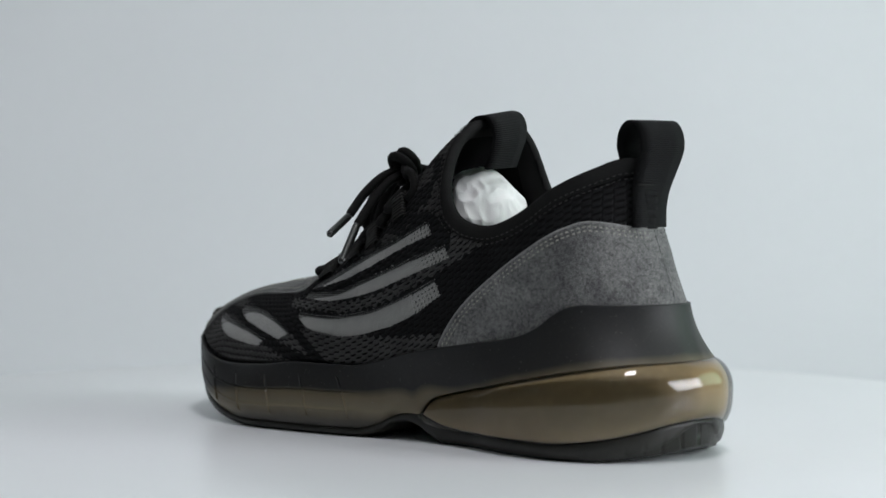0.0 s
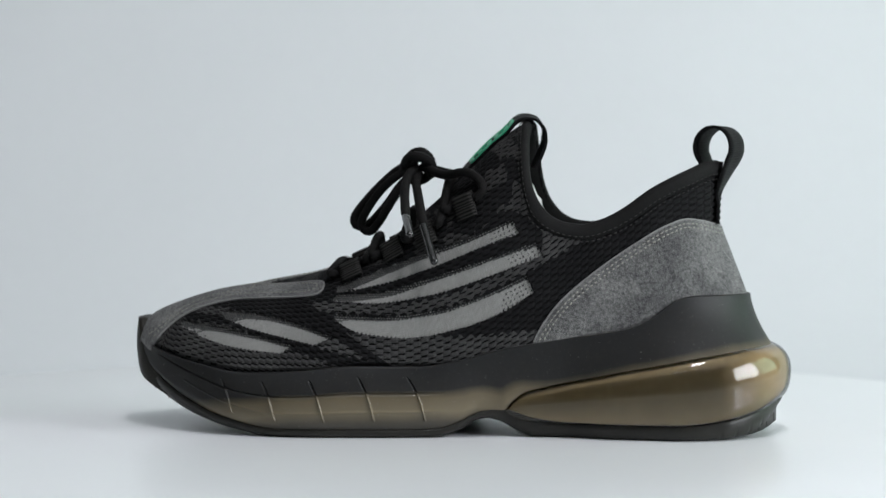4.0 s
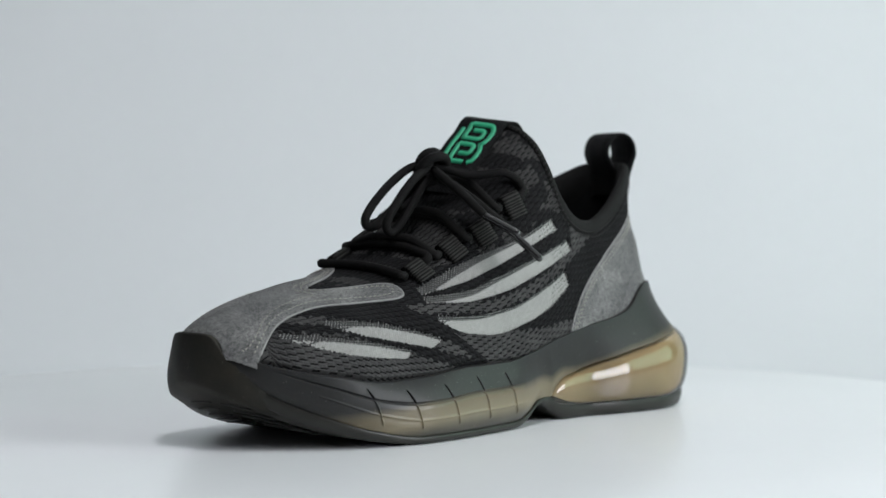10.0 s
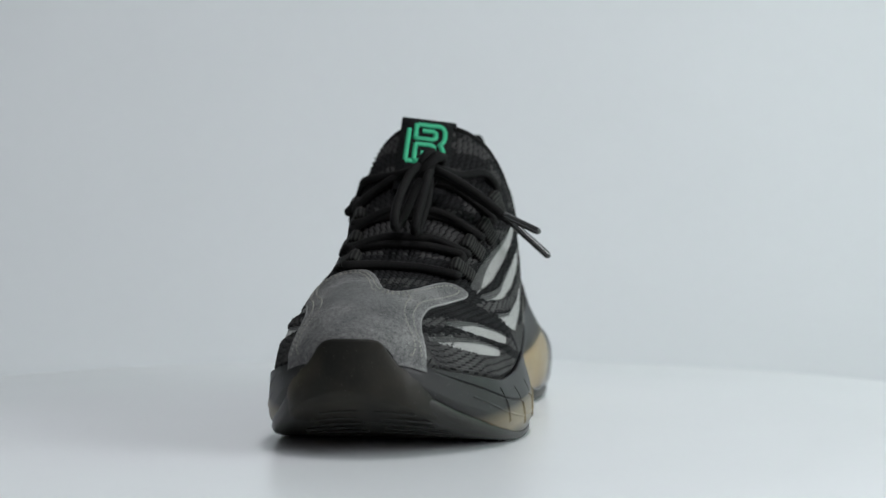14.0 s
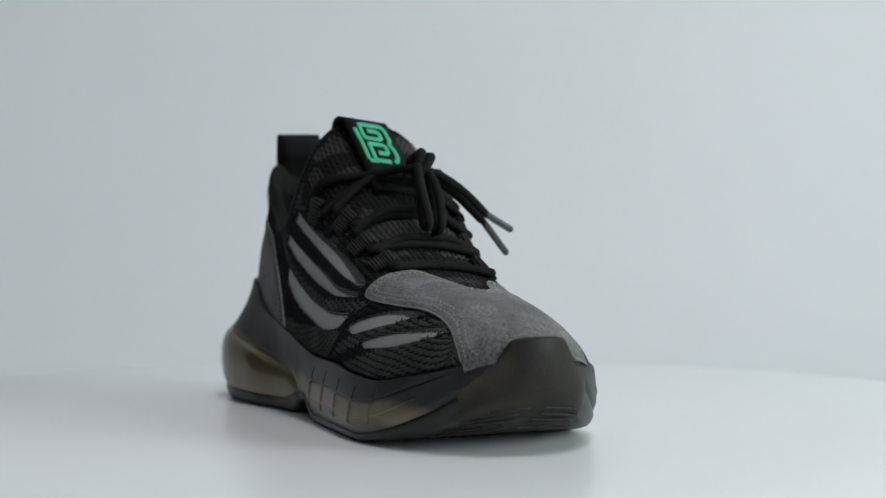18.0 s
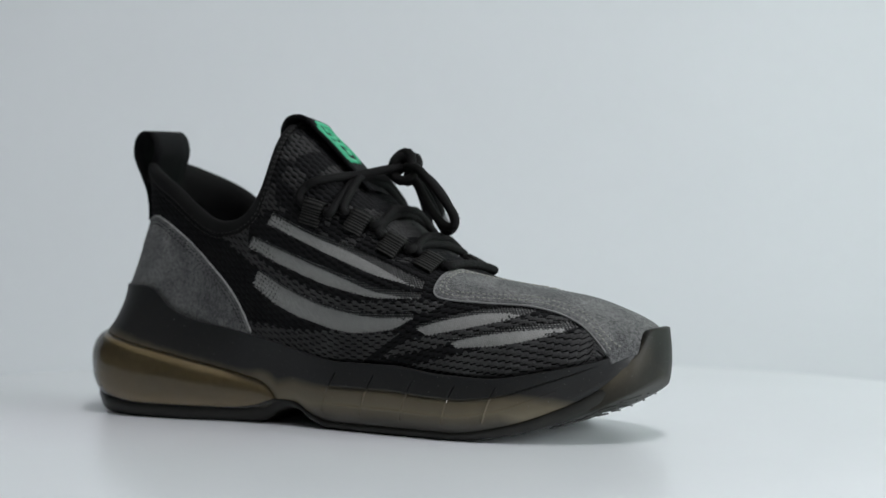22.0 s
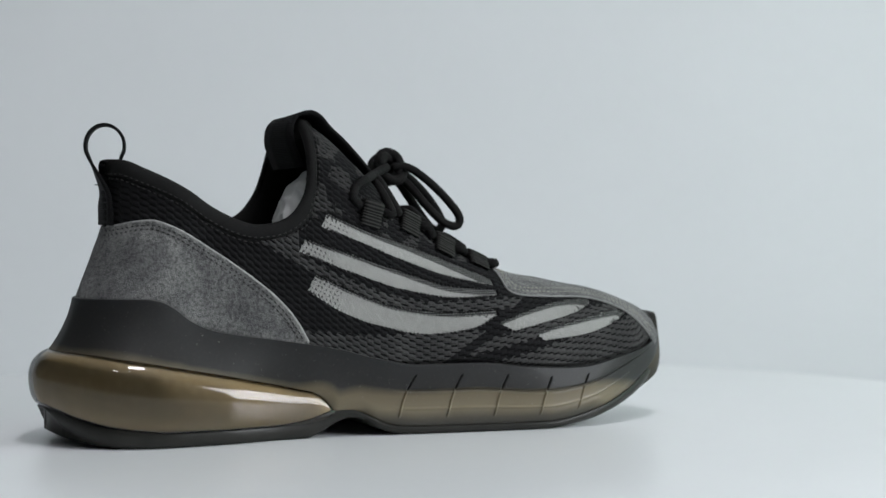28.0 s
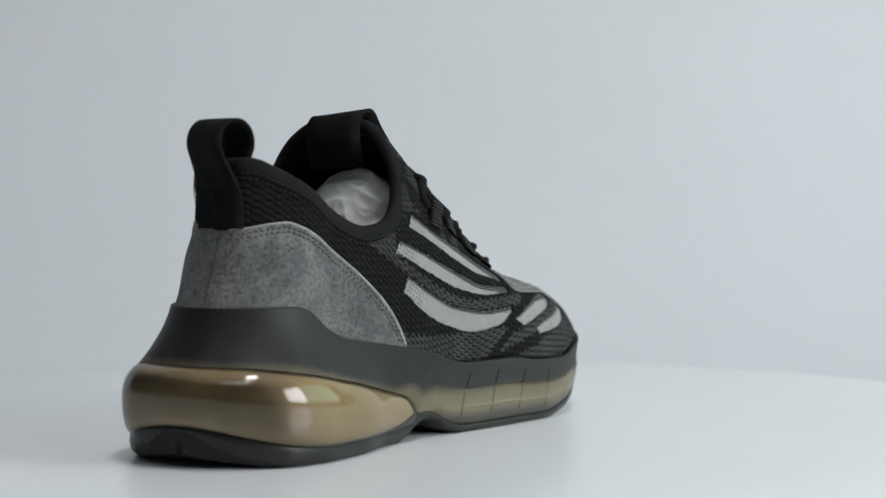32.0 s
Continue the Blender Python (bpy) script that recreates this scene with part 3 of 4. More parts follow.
    keep = ((zc < f_rim(xc) - 2.5) | (xc > -53.5)) & (zc > f_sole_top(xc) - 5)
    Vk, Fk = compact(V.reshape(-1, 3), F[keep])
    child("lining", mesh_of("lining", Vk, Fk, [M_LINING]), sneaker, "matt black textile lining")


build_upper()


def snapped(V, f):
    """Moves the vertices next to the line f = 0 onto it, so that a patch gets a clean edge."""
    best = np.full(f.shape, 0.5001)
    out = V.copy()
    g = f.copy()
    for ax, d in ((0, 1), (0, -1), (1, 1), (1, -1)):
        fn, Vn = np.roll(f, -d, ax), np.roll(V, -d, ax)
        ok = (f * fn) < 0
        sl = [slice(None), slice(None)]
        sl[ax] = -1 if d == 1 else 0
        ok[tuple(sl)] = False
        t = np.where(ok, f / np.where(ok, f - fn, 1), 1)
        better = ok & (t < best)
        best = np.where(better, t, best)
        out[better] = (V + t[..., None] * (Vn - V))[better]
        g[better] = 0
    return out, g


def patch(name, x0, x1, nx, ng, field, thick, mat, label, lift=0.45):
    Xs = np.linspace(max(x0, HEEL_X + 0.02), min(x1, TOE_X - 0.02), nx)
    if x0 <= HEEL_X:
        u = np.linspace(0, 1, nx)
        Xs = HEEL_X + 0.0005 + (x1 - HEEL_X) * (0.35 * u * u + 0.65 * u ** 1.6)
    if x1 >= TOE_X:
        u = np.linspace(0, 1, nx)
        Xs = TOE_X - 0.0005 - (TOE_X - x0) * (1 - u) ** 1.5
    V, G = last_columns(Xs, ng)
    f = field(V)
    V, f = snapped(V, f)
    N = normals(V)
    rise = lift + thick * np.sqrt(np.clip(1 - (1 - np.clip(f / 1.3, 0, 1)) ** 2, 0, 1))
    soft = 0.25 * np.sin(V[..., 0] * 0.21 + V[..., 2] * 0.13) * np.clip(f / 6, 0, 1)
    P = V + N * (rise + soft)[..., None]
    F = grid_faces(nx, ng)
    fm = f.reshape(-1)[F]
    keep = (fm.mean(1) > 1e-4) & (fm.min(1) > -1e-3)
    zc, xc = V.reshape(-1, 3)[F][..., 2].mean(1), V.reshape(-1, 3)[F][..., 0].mean(1)
    yc = V.reshape(-1, 3)[F][..., 1].mean(1)
    keep &= (zc > f_sole_top(xc) - 3.5) & (xc < 126.5)
    # the suede ends under the lip of the toe bumper
    keep &= ~((xc > 112) & (zc < f_bumper(np.abs(yc)) - 2.6))
    Vk, Fk = compact(P.reshape(-1, 3), F[keep])
    return child(name, mesh_of(name, Vk, Fk, [mat]), sneaker, label)


counter = patch("heel_counter", HEEL_X, -50, 230, 420, counter_field, 1.0, M_SUEDE, "grey suede heel counter")
cap = patch("toe_cap", 26, TOE_X, 260, 420, cap_field, 1.0, M_SUEDE, "grey suede toe cap with two side wings")


def contours(V, N, f, level):
    """Lines along f = level on a grid of points, each with its normals."""
    g = f - level
    pts, nrm = [], []
    for ax in (0, 1):
        sl0 = (slice(0, -1), slice(None)) if ax == 0 else (slice(None), slice(0, -1))
        sl1 = (slice(1, None), slice(None)) if ax == 0 else (slice(None), slice(1, None))
        c = (g[sl0] * g[sl1]) < 0
        t = (g[sl0] / np.where(c, g[sl0] - g[sl1], 1))[c][:, None]
        pts.append(V[sl0][c] * (1 - t) + V[sl1][c] * t)
        nrm.append(N[sl0][c] * (1 - t) + N[sl1][c] * t)
    P, Q = np.vstack(pts), np.vstack(nrm)
    keep = (P[:, 2] > f_sole_top(P[:, 0]) + 1.5) & (P[:, 0] < 117)
    P, Q = P[keep], Q[keep]
    left = np.ones(len(P), bool)
    lines = []
    while left.any():
        i = int(np.argmax(left))
        halves = []
        left[i] = False
        for _ in range(2):
            run, k = [], i
            while True:
                d = np.where(left, np.sum((P - P[k]) ** 2, 1), 1e9)
                j = int(np.argmin(d))
                if d[j] > 6.0:
                    break
                left[j] = False
                run.append(j)
                k = j
            halves.append(run)
        ids = halves[1][::-1] + [i] + halves[0]
        if len(ids) > 30:
            L, M = P[ids], unit(Q[ids])
            for _ in range(8):
                L[1:-1] = (L[:-2] + 2 * L[1:-1] + L[2:]) / 4
            lines.append((L, M))
    return lines


def stitches(name, path, normal, parent, mat, pitch=2.1, length=1.5, r=0.32):
    """A row of small stitches along a line on the surface."""
    s = np.r_[0, np.cumsum(np.linalg.norm(np.diff(path, axis=0), axis=1))]
    V, F = [], []
    ring = [(0, 1), (0.87, 0.3), (0.5, -0.6), (-0.5, -0.6), (-0.87, 0.3)]
    q = 0.5 * pitch
    while q < s[-1] - length:
        a = np.array([np.interp(q, s, path[:, k]) for k in range(3)])
        b = np.array([np.interp(q + length, s, path[:, k]) for k in range(3)])
        n = np.array([np.interp(q, s, normal[:, k]) for k in range(3)])
        t = unit(b - a)
        c = unit(np.cross(n, t))
        base = len(V)
        for u, sc, up in ((0, 0.5, -0.1), (0.3, 1.0, 0.25), (0.7, 1.0, 0.25), (1, 0.5, -0.1)):
            for cx, cz in ring:
                V.append(a + (b - a) * u + c * cx * r * sc + n * (cz * r * sc + up))
        for k in range(3):
            for j in range(5):
                F.append((base + k * 5 + j, base + k * 5 + (j + 1) % 5, base + k * 5 + 5 + (j + 1) % 5, base + k * 5 + 5 + j))
        q += pitch
    return child(name, mesh_of(name, V, F, [mat]), parent, kind="stuff")


def surface_line(xz, sd, lift):
    """Points and normals on the surface along a line given by (x, z) on one side."""
    xz = np.array(xz, float)
    p = at_side(xz[:, 0], xz[:, 1], sd)
    e = 0.3
    px = at_side(xz[:, 0] + e, xz[:, 1], sd) - at_side(xz[:, 0] - e, xz[:, 1], sd)
    pz = at_side(xz[:, 0], xz[:, 1] + e, sd) - at_side(xz[:, 0], xz[:, 1] - e, sd)
    n = unit(np.cross(px, pz)) * -sd
    return p + n * lift, n


for ob, x0, x1, field in ((counter, HEEL_X + 0.3, -50, counter_field), (cap, 26, TOE_X - 3, cap_field)):
    V, G = last_columns(np.linspace(x0, x1, 200), 300)
    N, f = normals(V), field(V)
    for level in (2.3, 4.1):
        for P, Q in contours(V, N, f, level):
            for half, thread in ((P[:, 1] >= 0, M_THREAD), (P[:, 1] < 0, M_THREAD if ob is cap else M_THREAD_DARK)):
                if half.sum() > 20:
                    stitches("stitching", (P + Q * 1.30)[half], Q[half], ob, thread, 2.4, 1.6, 0.33)
    for P, Q in contours(V, N, f, 0.3):
        step = np.r_[0, np.cumsum(np.linalg.norm(np.diff(P, axis=0), axis=1))]
        q = np.arange(0, step[-1], 1.2)
        fray = 0.10 * np.sin(q * 2.3) + 0.08 * np.sin(q * 5.1)
        P = np.stack([np.interp(q, step, P[:, k]) for k in range(3)], 1)
        Q = unit(np.stack([np.interp(q, step, Q[:, k]) for k in range(3)], 1))
        for half, mat in ((P[:, 1] >= 0, M_EDGE), (P[:, 1] < 0, M_EDGE if ob is cap else M_EDGE_WHITE)):
            if half.sum() > 5:
                tube("raw_edge", (P + Q * (0.95 + fray)[:, None])[half], 0.48, mat, ob, "pale raw cut edge of the suede", 6, 0.8)


# collar: a padded band rolled over the rim of the opening
def rim_line():
    xs = np.concatenate([np.linspace(-143.2, -63, 90), np.linspace(-63, -58.4, 50)[1:]])
    left, nl = surface_line(np.stack([xs, f_rim(xs)], 1), 1, 0)
    right, nr = surface_line(np.stack([xs, f_rim(xs)], 1), -1, 0)
    X = -58.1
    V, G = last_columns(np.array([X - 0.5, X, X + 0.5]), 400)
    arch, na = V[1], normals(V)[1]
    m = arch[:, 2] > max(left[-1][2], 134)
    P = np.vstack([left, arch[m], right[::-1]])
    N = np.vstack([nl, na[m], nr[::-1]])
    s = np.r_[0, np.cumsum(np.linalg.norm(np.diff(P, axis=0), axis=1))]
    q = np.linspace(0, s[-1], 420)
    P = np.stack([np.interp(q, s, P[:, k]) for k in range(3)], 1)
    N = unit(np.stack([np.interp(q, s, N[:, k]) for k in range(3)], 1))
    for _ in range(6):
        P = (np.roll(P, 1, 0) + 2 * P + np.roll(P, -1, 0)) / 4
        N = unit(np.roll(N, 1, 0) + 2 * N + np.roll(N, -1, 0))
    return P, N


RIM, RIM_N = rim_line()
RIM_T = unit(np.roll(RIM, -1, 0) - np.roll(RIM, 1, 0))
RIM_D = unit(np.cross(RIM_T, RIM_N))
if np.mean(RIM_D[:, 2]) > 0:
    RIM_D = -RIM_D
sec = [(6.6, 0.3), (6.3, 1.0), (5.2, 1.5), (3.4, 1.6), (1.5, 1.4), (0, 0.6), (-0.6, -1.0), (0, -2.6), (2, -3.8), (6, -4.4), (11, -4.2), (16, -3.6)]
NARROW = 1 - 0.45 * np.clip((RIM[:, :1] + 66) / 6, 0, 1)
BAND = np.stack([RIM + RIM_D * d * (NARROW if o > 0 else 1) + RIM_N * o for d, o in sec], 1)
collar = child("collar_band", mesh_of("collar_band", BAND.reshape(-1, 3), grid_faces(len(RIM), len(sec), True, False), [M_COLLAR]), sneaker, "padded black jersey collar")
for d in (5.4, 7.6):
    stitches("stitching", RIM + RIM_D * d * NARROW + RIM_N * 1.5, RIM_N, collar, M_THREAD_DARK, 2.6, 1.4, 0.28)

# ---- sole ----
f_out_l = curve1([(-175.5, 10.5), (-168, 29.2), (-160, 39.3), (-145, 49.2), (-125, 53.5), (-100, 52), (-75, 47), (-52, 47), (-20, 54.5), (10, 60), (38, 62.5), (65, 59), (85, 52), (100, 42.3), (115, 29.8), (124, 17.8), (129, 5)])
f_out_r = curve1([(-175.5, -5), (-168, -21.3), (-160, -31.5), (-145, -40.5), (-125, -44), (-100, -43), (-75, -38.5), (-52, -37.5), (-20, -42), (20, -47.5), (50, -50.5), (70, -49), (86, -45), (100, -39), (115, -30.5), (124, -19.5), (129, -6)])
f_tread = curve1([(-175.5, 13), (-170, 5), (-160, 1), (-145, -0.9), (-120, -1.3), (-63, -1.3), (-55, 1.5), (-49, 5), (-43, 6.8), (-38, 6.2), (-31, 2), (-20, -1), (0, -1.3), (48, -1.3), (72, 1.6), (85, 4.8), (97, 8.7), (114, 16.8), (124, 23), (129, 27.5)])
f_wedge = curve1([(-180, 38.5), (-165, 38), (-150, 36.5), (-105, 29), (-80, 23.8), (-66, 20.5), (-61, 19.3), (-57.5, 17.7), (-54.5, 15.2), (-52.3, 12.6), (-51, 10.8), (-49, 9.6), (-44, 9.5), (-39, 9.2), (-32, 5.3), (-20, 2.2), (0, 1.8), (48, 1.8), (72, 5.6), (97, 14), (114, 23.5), (124, 31), (130, 37)])
f_cushion_low = curve1([(-180, 17), (-172, 14), (-165, 11.2), (-150, 7.6), (-125, 5.3), (-80, 5.2), (-64, 6.0), (-58, 6.7), (-54, 7.8), (-52, 9.2), (-51, 9.6), (-40, 8.2)])


def plan(n, x0, x1):
    """A closed outline from the heel along the left side to the toe and back, with outward directions."""
    u = np.linspace(0, 1, n)
    xs = x0 + (x1 - x0) * (0.5 - 0.5 * np.cos(np.pi * u)) ** 0.85
    L = np.stack([xs, f_out_l(xs)], 1)
    R = np.stack([xs, f_out_r(xs)], 1)[::-1]
    p = np.vstack([L, R])
    s = np.r_[0, np.cumsum(np.linalg.norm(np.diff(np.vstack([p, p[:1]]), axis=0), axis=1))]
    q = np.linspace(0, s[-1], 2 * n, endpoint=False)
    c = np.vstack([p, p[:1]])
    p = np.stack([np.interp(q, s, c[:, k]) for k in range(2)], 1)
    for _ in range(int(110 * (n / 900) ** 2 if x1 - x0 > 200 else 110)):
        p = (np.roll(p, 1, 0) + 2 * p + np.roll(p, -1, 0)) / 4
    t = unit(np.roll(p, -1, 0) - np.roll(p, 1, 0))
    nn = np.stack([-t[:, 1], t[:, 0]], 1)
    for _ in range(25):
        nn = unit(np.roll(nn, 1, 0) + 2 * nn + np.roll(nn, -1, 0))
    if np.sum(nn * (p - [-20, 4])) < 0:
        nn = -nn
    return p, nn


def rings(p, nn, levels):
    """Stacked rings: each level gives an inset and a height for every point of the outline."""
    return np.stack([np.c_[p - nn * np.asarray(d)[:, None] * np.ones((len(p), 1)), z] for d, z in levels], 0)


def underside(ring, height, ribs=0.0):
    """Rings that close a sole from below, ruled across its width."""
    x = ring[:, 0]
    mid = 0.5 * (f_out_l(x) + f_out_r(x))
    return [np.c_[x, mid + (ring[:, 1] - mid) * k, height(x) + ribs] for k in (0.97, 0.85, 0.6, 0.3, 0.0)]


def ring_body(name, R, mat, label, parent=None, cap_top=True, uv=None):
    a, b = R.shape[:2]
    F = grid_faces(a, b, False, True)
    V = R.reshape(-1, 3)
    q = V[F]
    face_n = np.cross(q[:, 2] - q[:, 0], q[:, 3] - q[:, 1])
    rel = q.mean(1) - np.array([0, 4, 0]) - np.c_[np.clip(q.mean(1)[:, 0], -120, 80), np.zeros((len(q), 2))]
    if np.sum(face_n[:, :2] * rel[:, :2]) < 0:
        F = F[:, ::-1]
    tri = np.vstack([F[:, [0, 1, 2]], F[:, [0, 2, 3]]])
    k = np.arange(b)
    if cap_top:
        V = np.vstack([V, R[0].mean(0)[None]])
        tri = np.vstack([tri, np.stack([np.full(b, len(V) - 1), k, (k + 1) % b], 1)])
    if uv is not None:
        uv = np.vstack([uv, np.zeros((len(V) - len(uv), 2))])
    return child(name, mesh_of(name, V, tri, [mat], uv=uv), parent or sneaker, label)


f_wall_top = curve1([(-180, 66), (-140, 63.5), (-110, 55), (-80, 46.5), (-59, 40), (-39, 34), (-19, 31), (130, 43)])
f_inset_low = curve1([(-176, 9), (-165, 8), (-140, 6), (-100, 5), (-70, 3.5), (-50, 1.5), (0, 0.8), (130, 0.8)])
GROOVES = [-20, 2, 24, 46, 66]


def build_midsole():
    p, nn = plan(1600, -175.5, 129)
    x = p[:, 0]
    side = np.where(p[:, 1] > 0.5 * (f_out_l(x) + f_out_r(x)), 1.0, -1.0)
    X = HEEL_X + 0.001 + np.clip((x - x.min()) / (x.max() - x.min()), 0, 1) * (TOE_X - HEEL_X - 0.002)
    zt, zl, zv = f_sole_top(x), f_wedge(x), f_wall_top(x) * (x < -19) + f_sole_top(x) * (x >= -19)
    T = last_xz(X, zv, side)
    for _ in range(340):
        T = (np.roll(T, 1, 0) + 2 * T + np.roll(T, -1, 0)) / 4
    d1 = f_inset_low(x)
    B = p - nn * d1[:, None]
    fore = np.clip((x + 75) / 40, 0, 1)
    fore = fore * fore * (3 - 2 * fore)
    R = []
    K = 64
    T2 = T[:, :2] + nn * (2.3 * np.clip((124 - x) / 14, -0.5, 1))[:, None]
    t0 = np.clip((zv - zt) / (zv - zl), 0, 1)
    rim = T2 + (B - T2) * ((0.25 * t0 + 0.75 * t0 ** 1.7) * (1 - fore))[:, None]
    # the rim stays outside the upper all round
    near = last_xz(X, zt, side)[:, :2]
    push = np.clip(np.sum((near - rim) * nn, 1) + 1.7 + 1.5 * np.clip((-115 - x) / 15, 0, 1), 0, None) * (x < 100)
    for _ in range(180):
        push = (np.roll(push, 1) + 2 * push + np.roll(push, -1)) / 4
    rim = rim + nn * push[:, None]
    crease = np.interp(x, [-25, 50, 75, 108], [0.42, 0.42, 0.36, 0.16])
    warp = []
    toeward = np.clip((x - 40) / 60, 0, 1)
    haze = 1 - np.where(side > 0, 0.54, 0.06) * toeward * toeward * (3 - 2 * toeward) - 0.16 * np.clip((-22 - x) / 16, 0, 1)
    haze = haze - 0.5 * (side < 0) * np.clip((x - 72) / 32, 0, 1)
    for out, dz in ((-9, -4), (-2.2, -1.2), (-0.9, 0.0), (-0.2, -0.2)):
        R.append(np.c_[rim + nn * out, zt + dz])
    for k in range(1, K + 1):
        t = k / K
        z = zt + (zl - zt) * t
        tv = np.clip((zv - z) / (zv - zl), 0, 1)
        heel = 0.25 * tv + 0.75 * tv ** 1.7
        front = np.sin(0.5 * np.pi * min(1.0, t / 0.62)) ** 0.85
        w = heel * (1 - fore) + front * fore
        tuck = 2.4 * np.clip((t - 0.74) / 0.26, 0, 1) ** 2 * fore
        # moulded cuts across the forefoot wall and two along it
        cut = np.zeros(len(x))
        for g in GROOVES:
            lean = g + (side > 0) * 6 + (t - 0.5) * -7
            cut = np.maximum(cut, np.exp(-((x - lean) / 0.36) ** 2) * np.clip((t - 0.16) / 0.05, 0, 1) * np.clip((0.86 - t) / 0.05, 0, 1))
        span = np.clip((x + 26) / 12, 0, 1) * np.clip((112 - x) / 12, 0, 1)
        line = np.exp(-((t - crease) / 0.016) ** 2) * span
        line2 = 0.6 * np.exp(-((t - crease - 0.28) / 0.015) ** 2) * span * (x < 95)
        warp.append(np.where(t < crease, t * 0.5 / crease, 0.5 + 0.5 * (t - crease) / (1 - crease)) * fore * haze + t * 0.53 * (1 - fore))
        tuck = tuck + (1.25 * np.maximum(np.where(t < crease, cut, 0), line) - 0.8 * np.maximum(np.where(t < crease, 0, cut), line2)) * fore
        xy = T2 + (B - T2) * w[:, None] + nn * (push * (1 - t) ** 2 - tuck)[:, None]
        R.append(np.c_[xy, z])
    last = R[-1]
    R.append(np.c_[last[:, :2] - nn * 1.5, zl - 0.3])
    R += underside(R[-1], f_wedge)
    R = np.stack(R, 0)
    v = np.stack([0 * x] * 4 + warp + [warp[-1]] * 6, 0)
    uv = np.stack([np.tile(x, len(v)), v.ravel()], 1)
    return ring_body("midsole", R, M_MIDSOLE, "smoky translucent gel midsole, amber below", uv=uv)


build_midsole()


def build_cushion():
    p, nn = plan(420, -175.5, -46)
    x = p[:, 0]
    top, low = f_wedge(x) + 0.6, f_cushion_low(x) - 0.6
    h = np.clip(top - low, 0.2, None)
    base = f_inset_low(x) + 1.5
    swell = np.clip(h / 20.0, 0, 1) ** 0.55

    def shape(grow, a0, a1, n):
        lv = []
        for t in np.linspace(a0, a1, n):
            c = (1 - np.sqrt(np.clip(1 - np.abs(2 * t - 1) ** 2.2, 0, 1))) * (1.0 if t < 0.5 else 0.42)
            lv.append((base * (1 - swell) + swell * (0.1 + (base + 1.5) * c) + grow, top + (low - top) * t))
        return rings(p, nn, lv)
    R = shape(0.0, 0.0, 1.0, 34)
    skin = ring_body("air_cushion", R, M_BUBBLE, "clear glossy amber heel air cushion", cap_top=False)
    C = shape(2.0, 0.03, 0.97, 24)
    s = np.r_[0, np.cumsum(np.linalg.norm(np.diff(p, axis=0), axis=1))]
    uv = np.stack([np.tile(s, 24), np.repeat(np.linspace(0, 24, 24), len(p))], 1)
    ring_body("cushion_core", C, M_CORE, "dimpled amber inner wall", skin, uv=uv)


build_cushion()


f_plate_top = curve1([(-180, 17), (-172, 14), (-165, 11.2), (-150, 7.6), (-125, 5.3), (-80, 5.4), (-64, 7.2), (-55, 9.9), (-48, 11.2), (-42, 10.6), (-36, 8.2), (-29, 4.8), (-20, 2.6), (0, 2.4), (48, 2.4), (72, 6.2), (97, 14.6), (114, 24), (124, 31.5), (130, 37.5)])


def build_outsole():
    """One rubber plate from the heel over the arch to the toe."""
    p, nn = plan(900, -175.5, 129)
    x = p[:, 0]
    zt, zo = f_plate_top(x), f_tread(x)
    heel = np.clip((-40 - x) / 20, 0, 1)
    lip = 2.2 + 0.8 * heel + 1.2 * np.clip((-150 - x) / 20, 0, 1)
    notch = 0.25 * np.clip((np.abs(np.sin(x * 0.3 + p[:, 1] * 0.22)) - 0.92) / 0.05, 0, 1) * (x < -145)
    tread = notch
    lv = [(lip + 9, zt - 0.5), (lip + 0.9, zt), (lip + 0.2, zt - 0.25), (lip, zt - 0.8), (lip - 0.2, zt * 0.6 + zo * 0.4), (lip + 0.6 + tread, zt * 0.25 + zo * 0.75), (lip + 1.3 + tread, zt * 0.1 + zo * 0.9), (lip + 2.5 + tread, zo + 0.1 + tread)]
    R = list(rings(p, nn, lv))
    R += underside(R[-1], f_tread)
    ring_body("outsole", np.stack(R, 0), M_OUTSOLE, "dark smoky rubber outsole")


build_outsole()


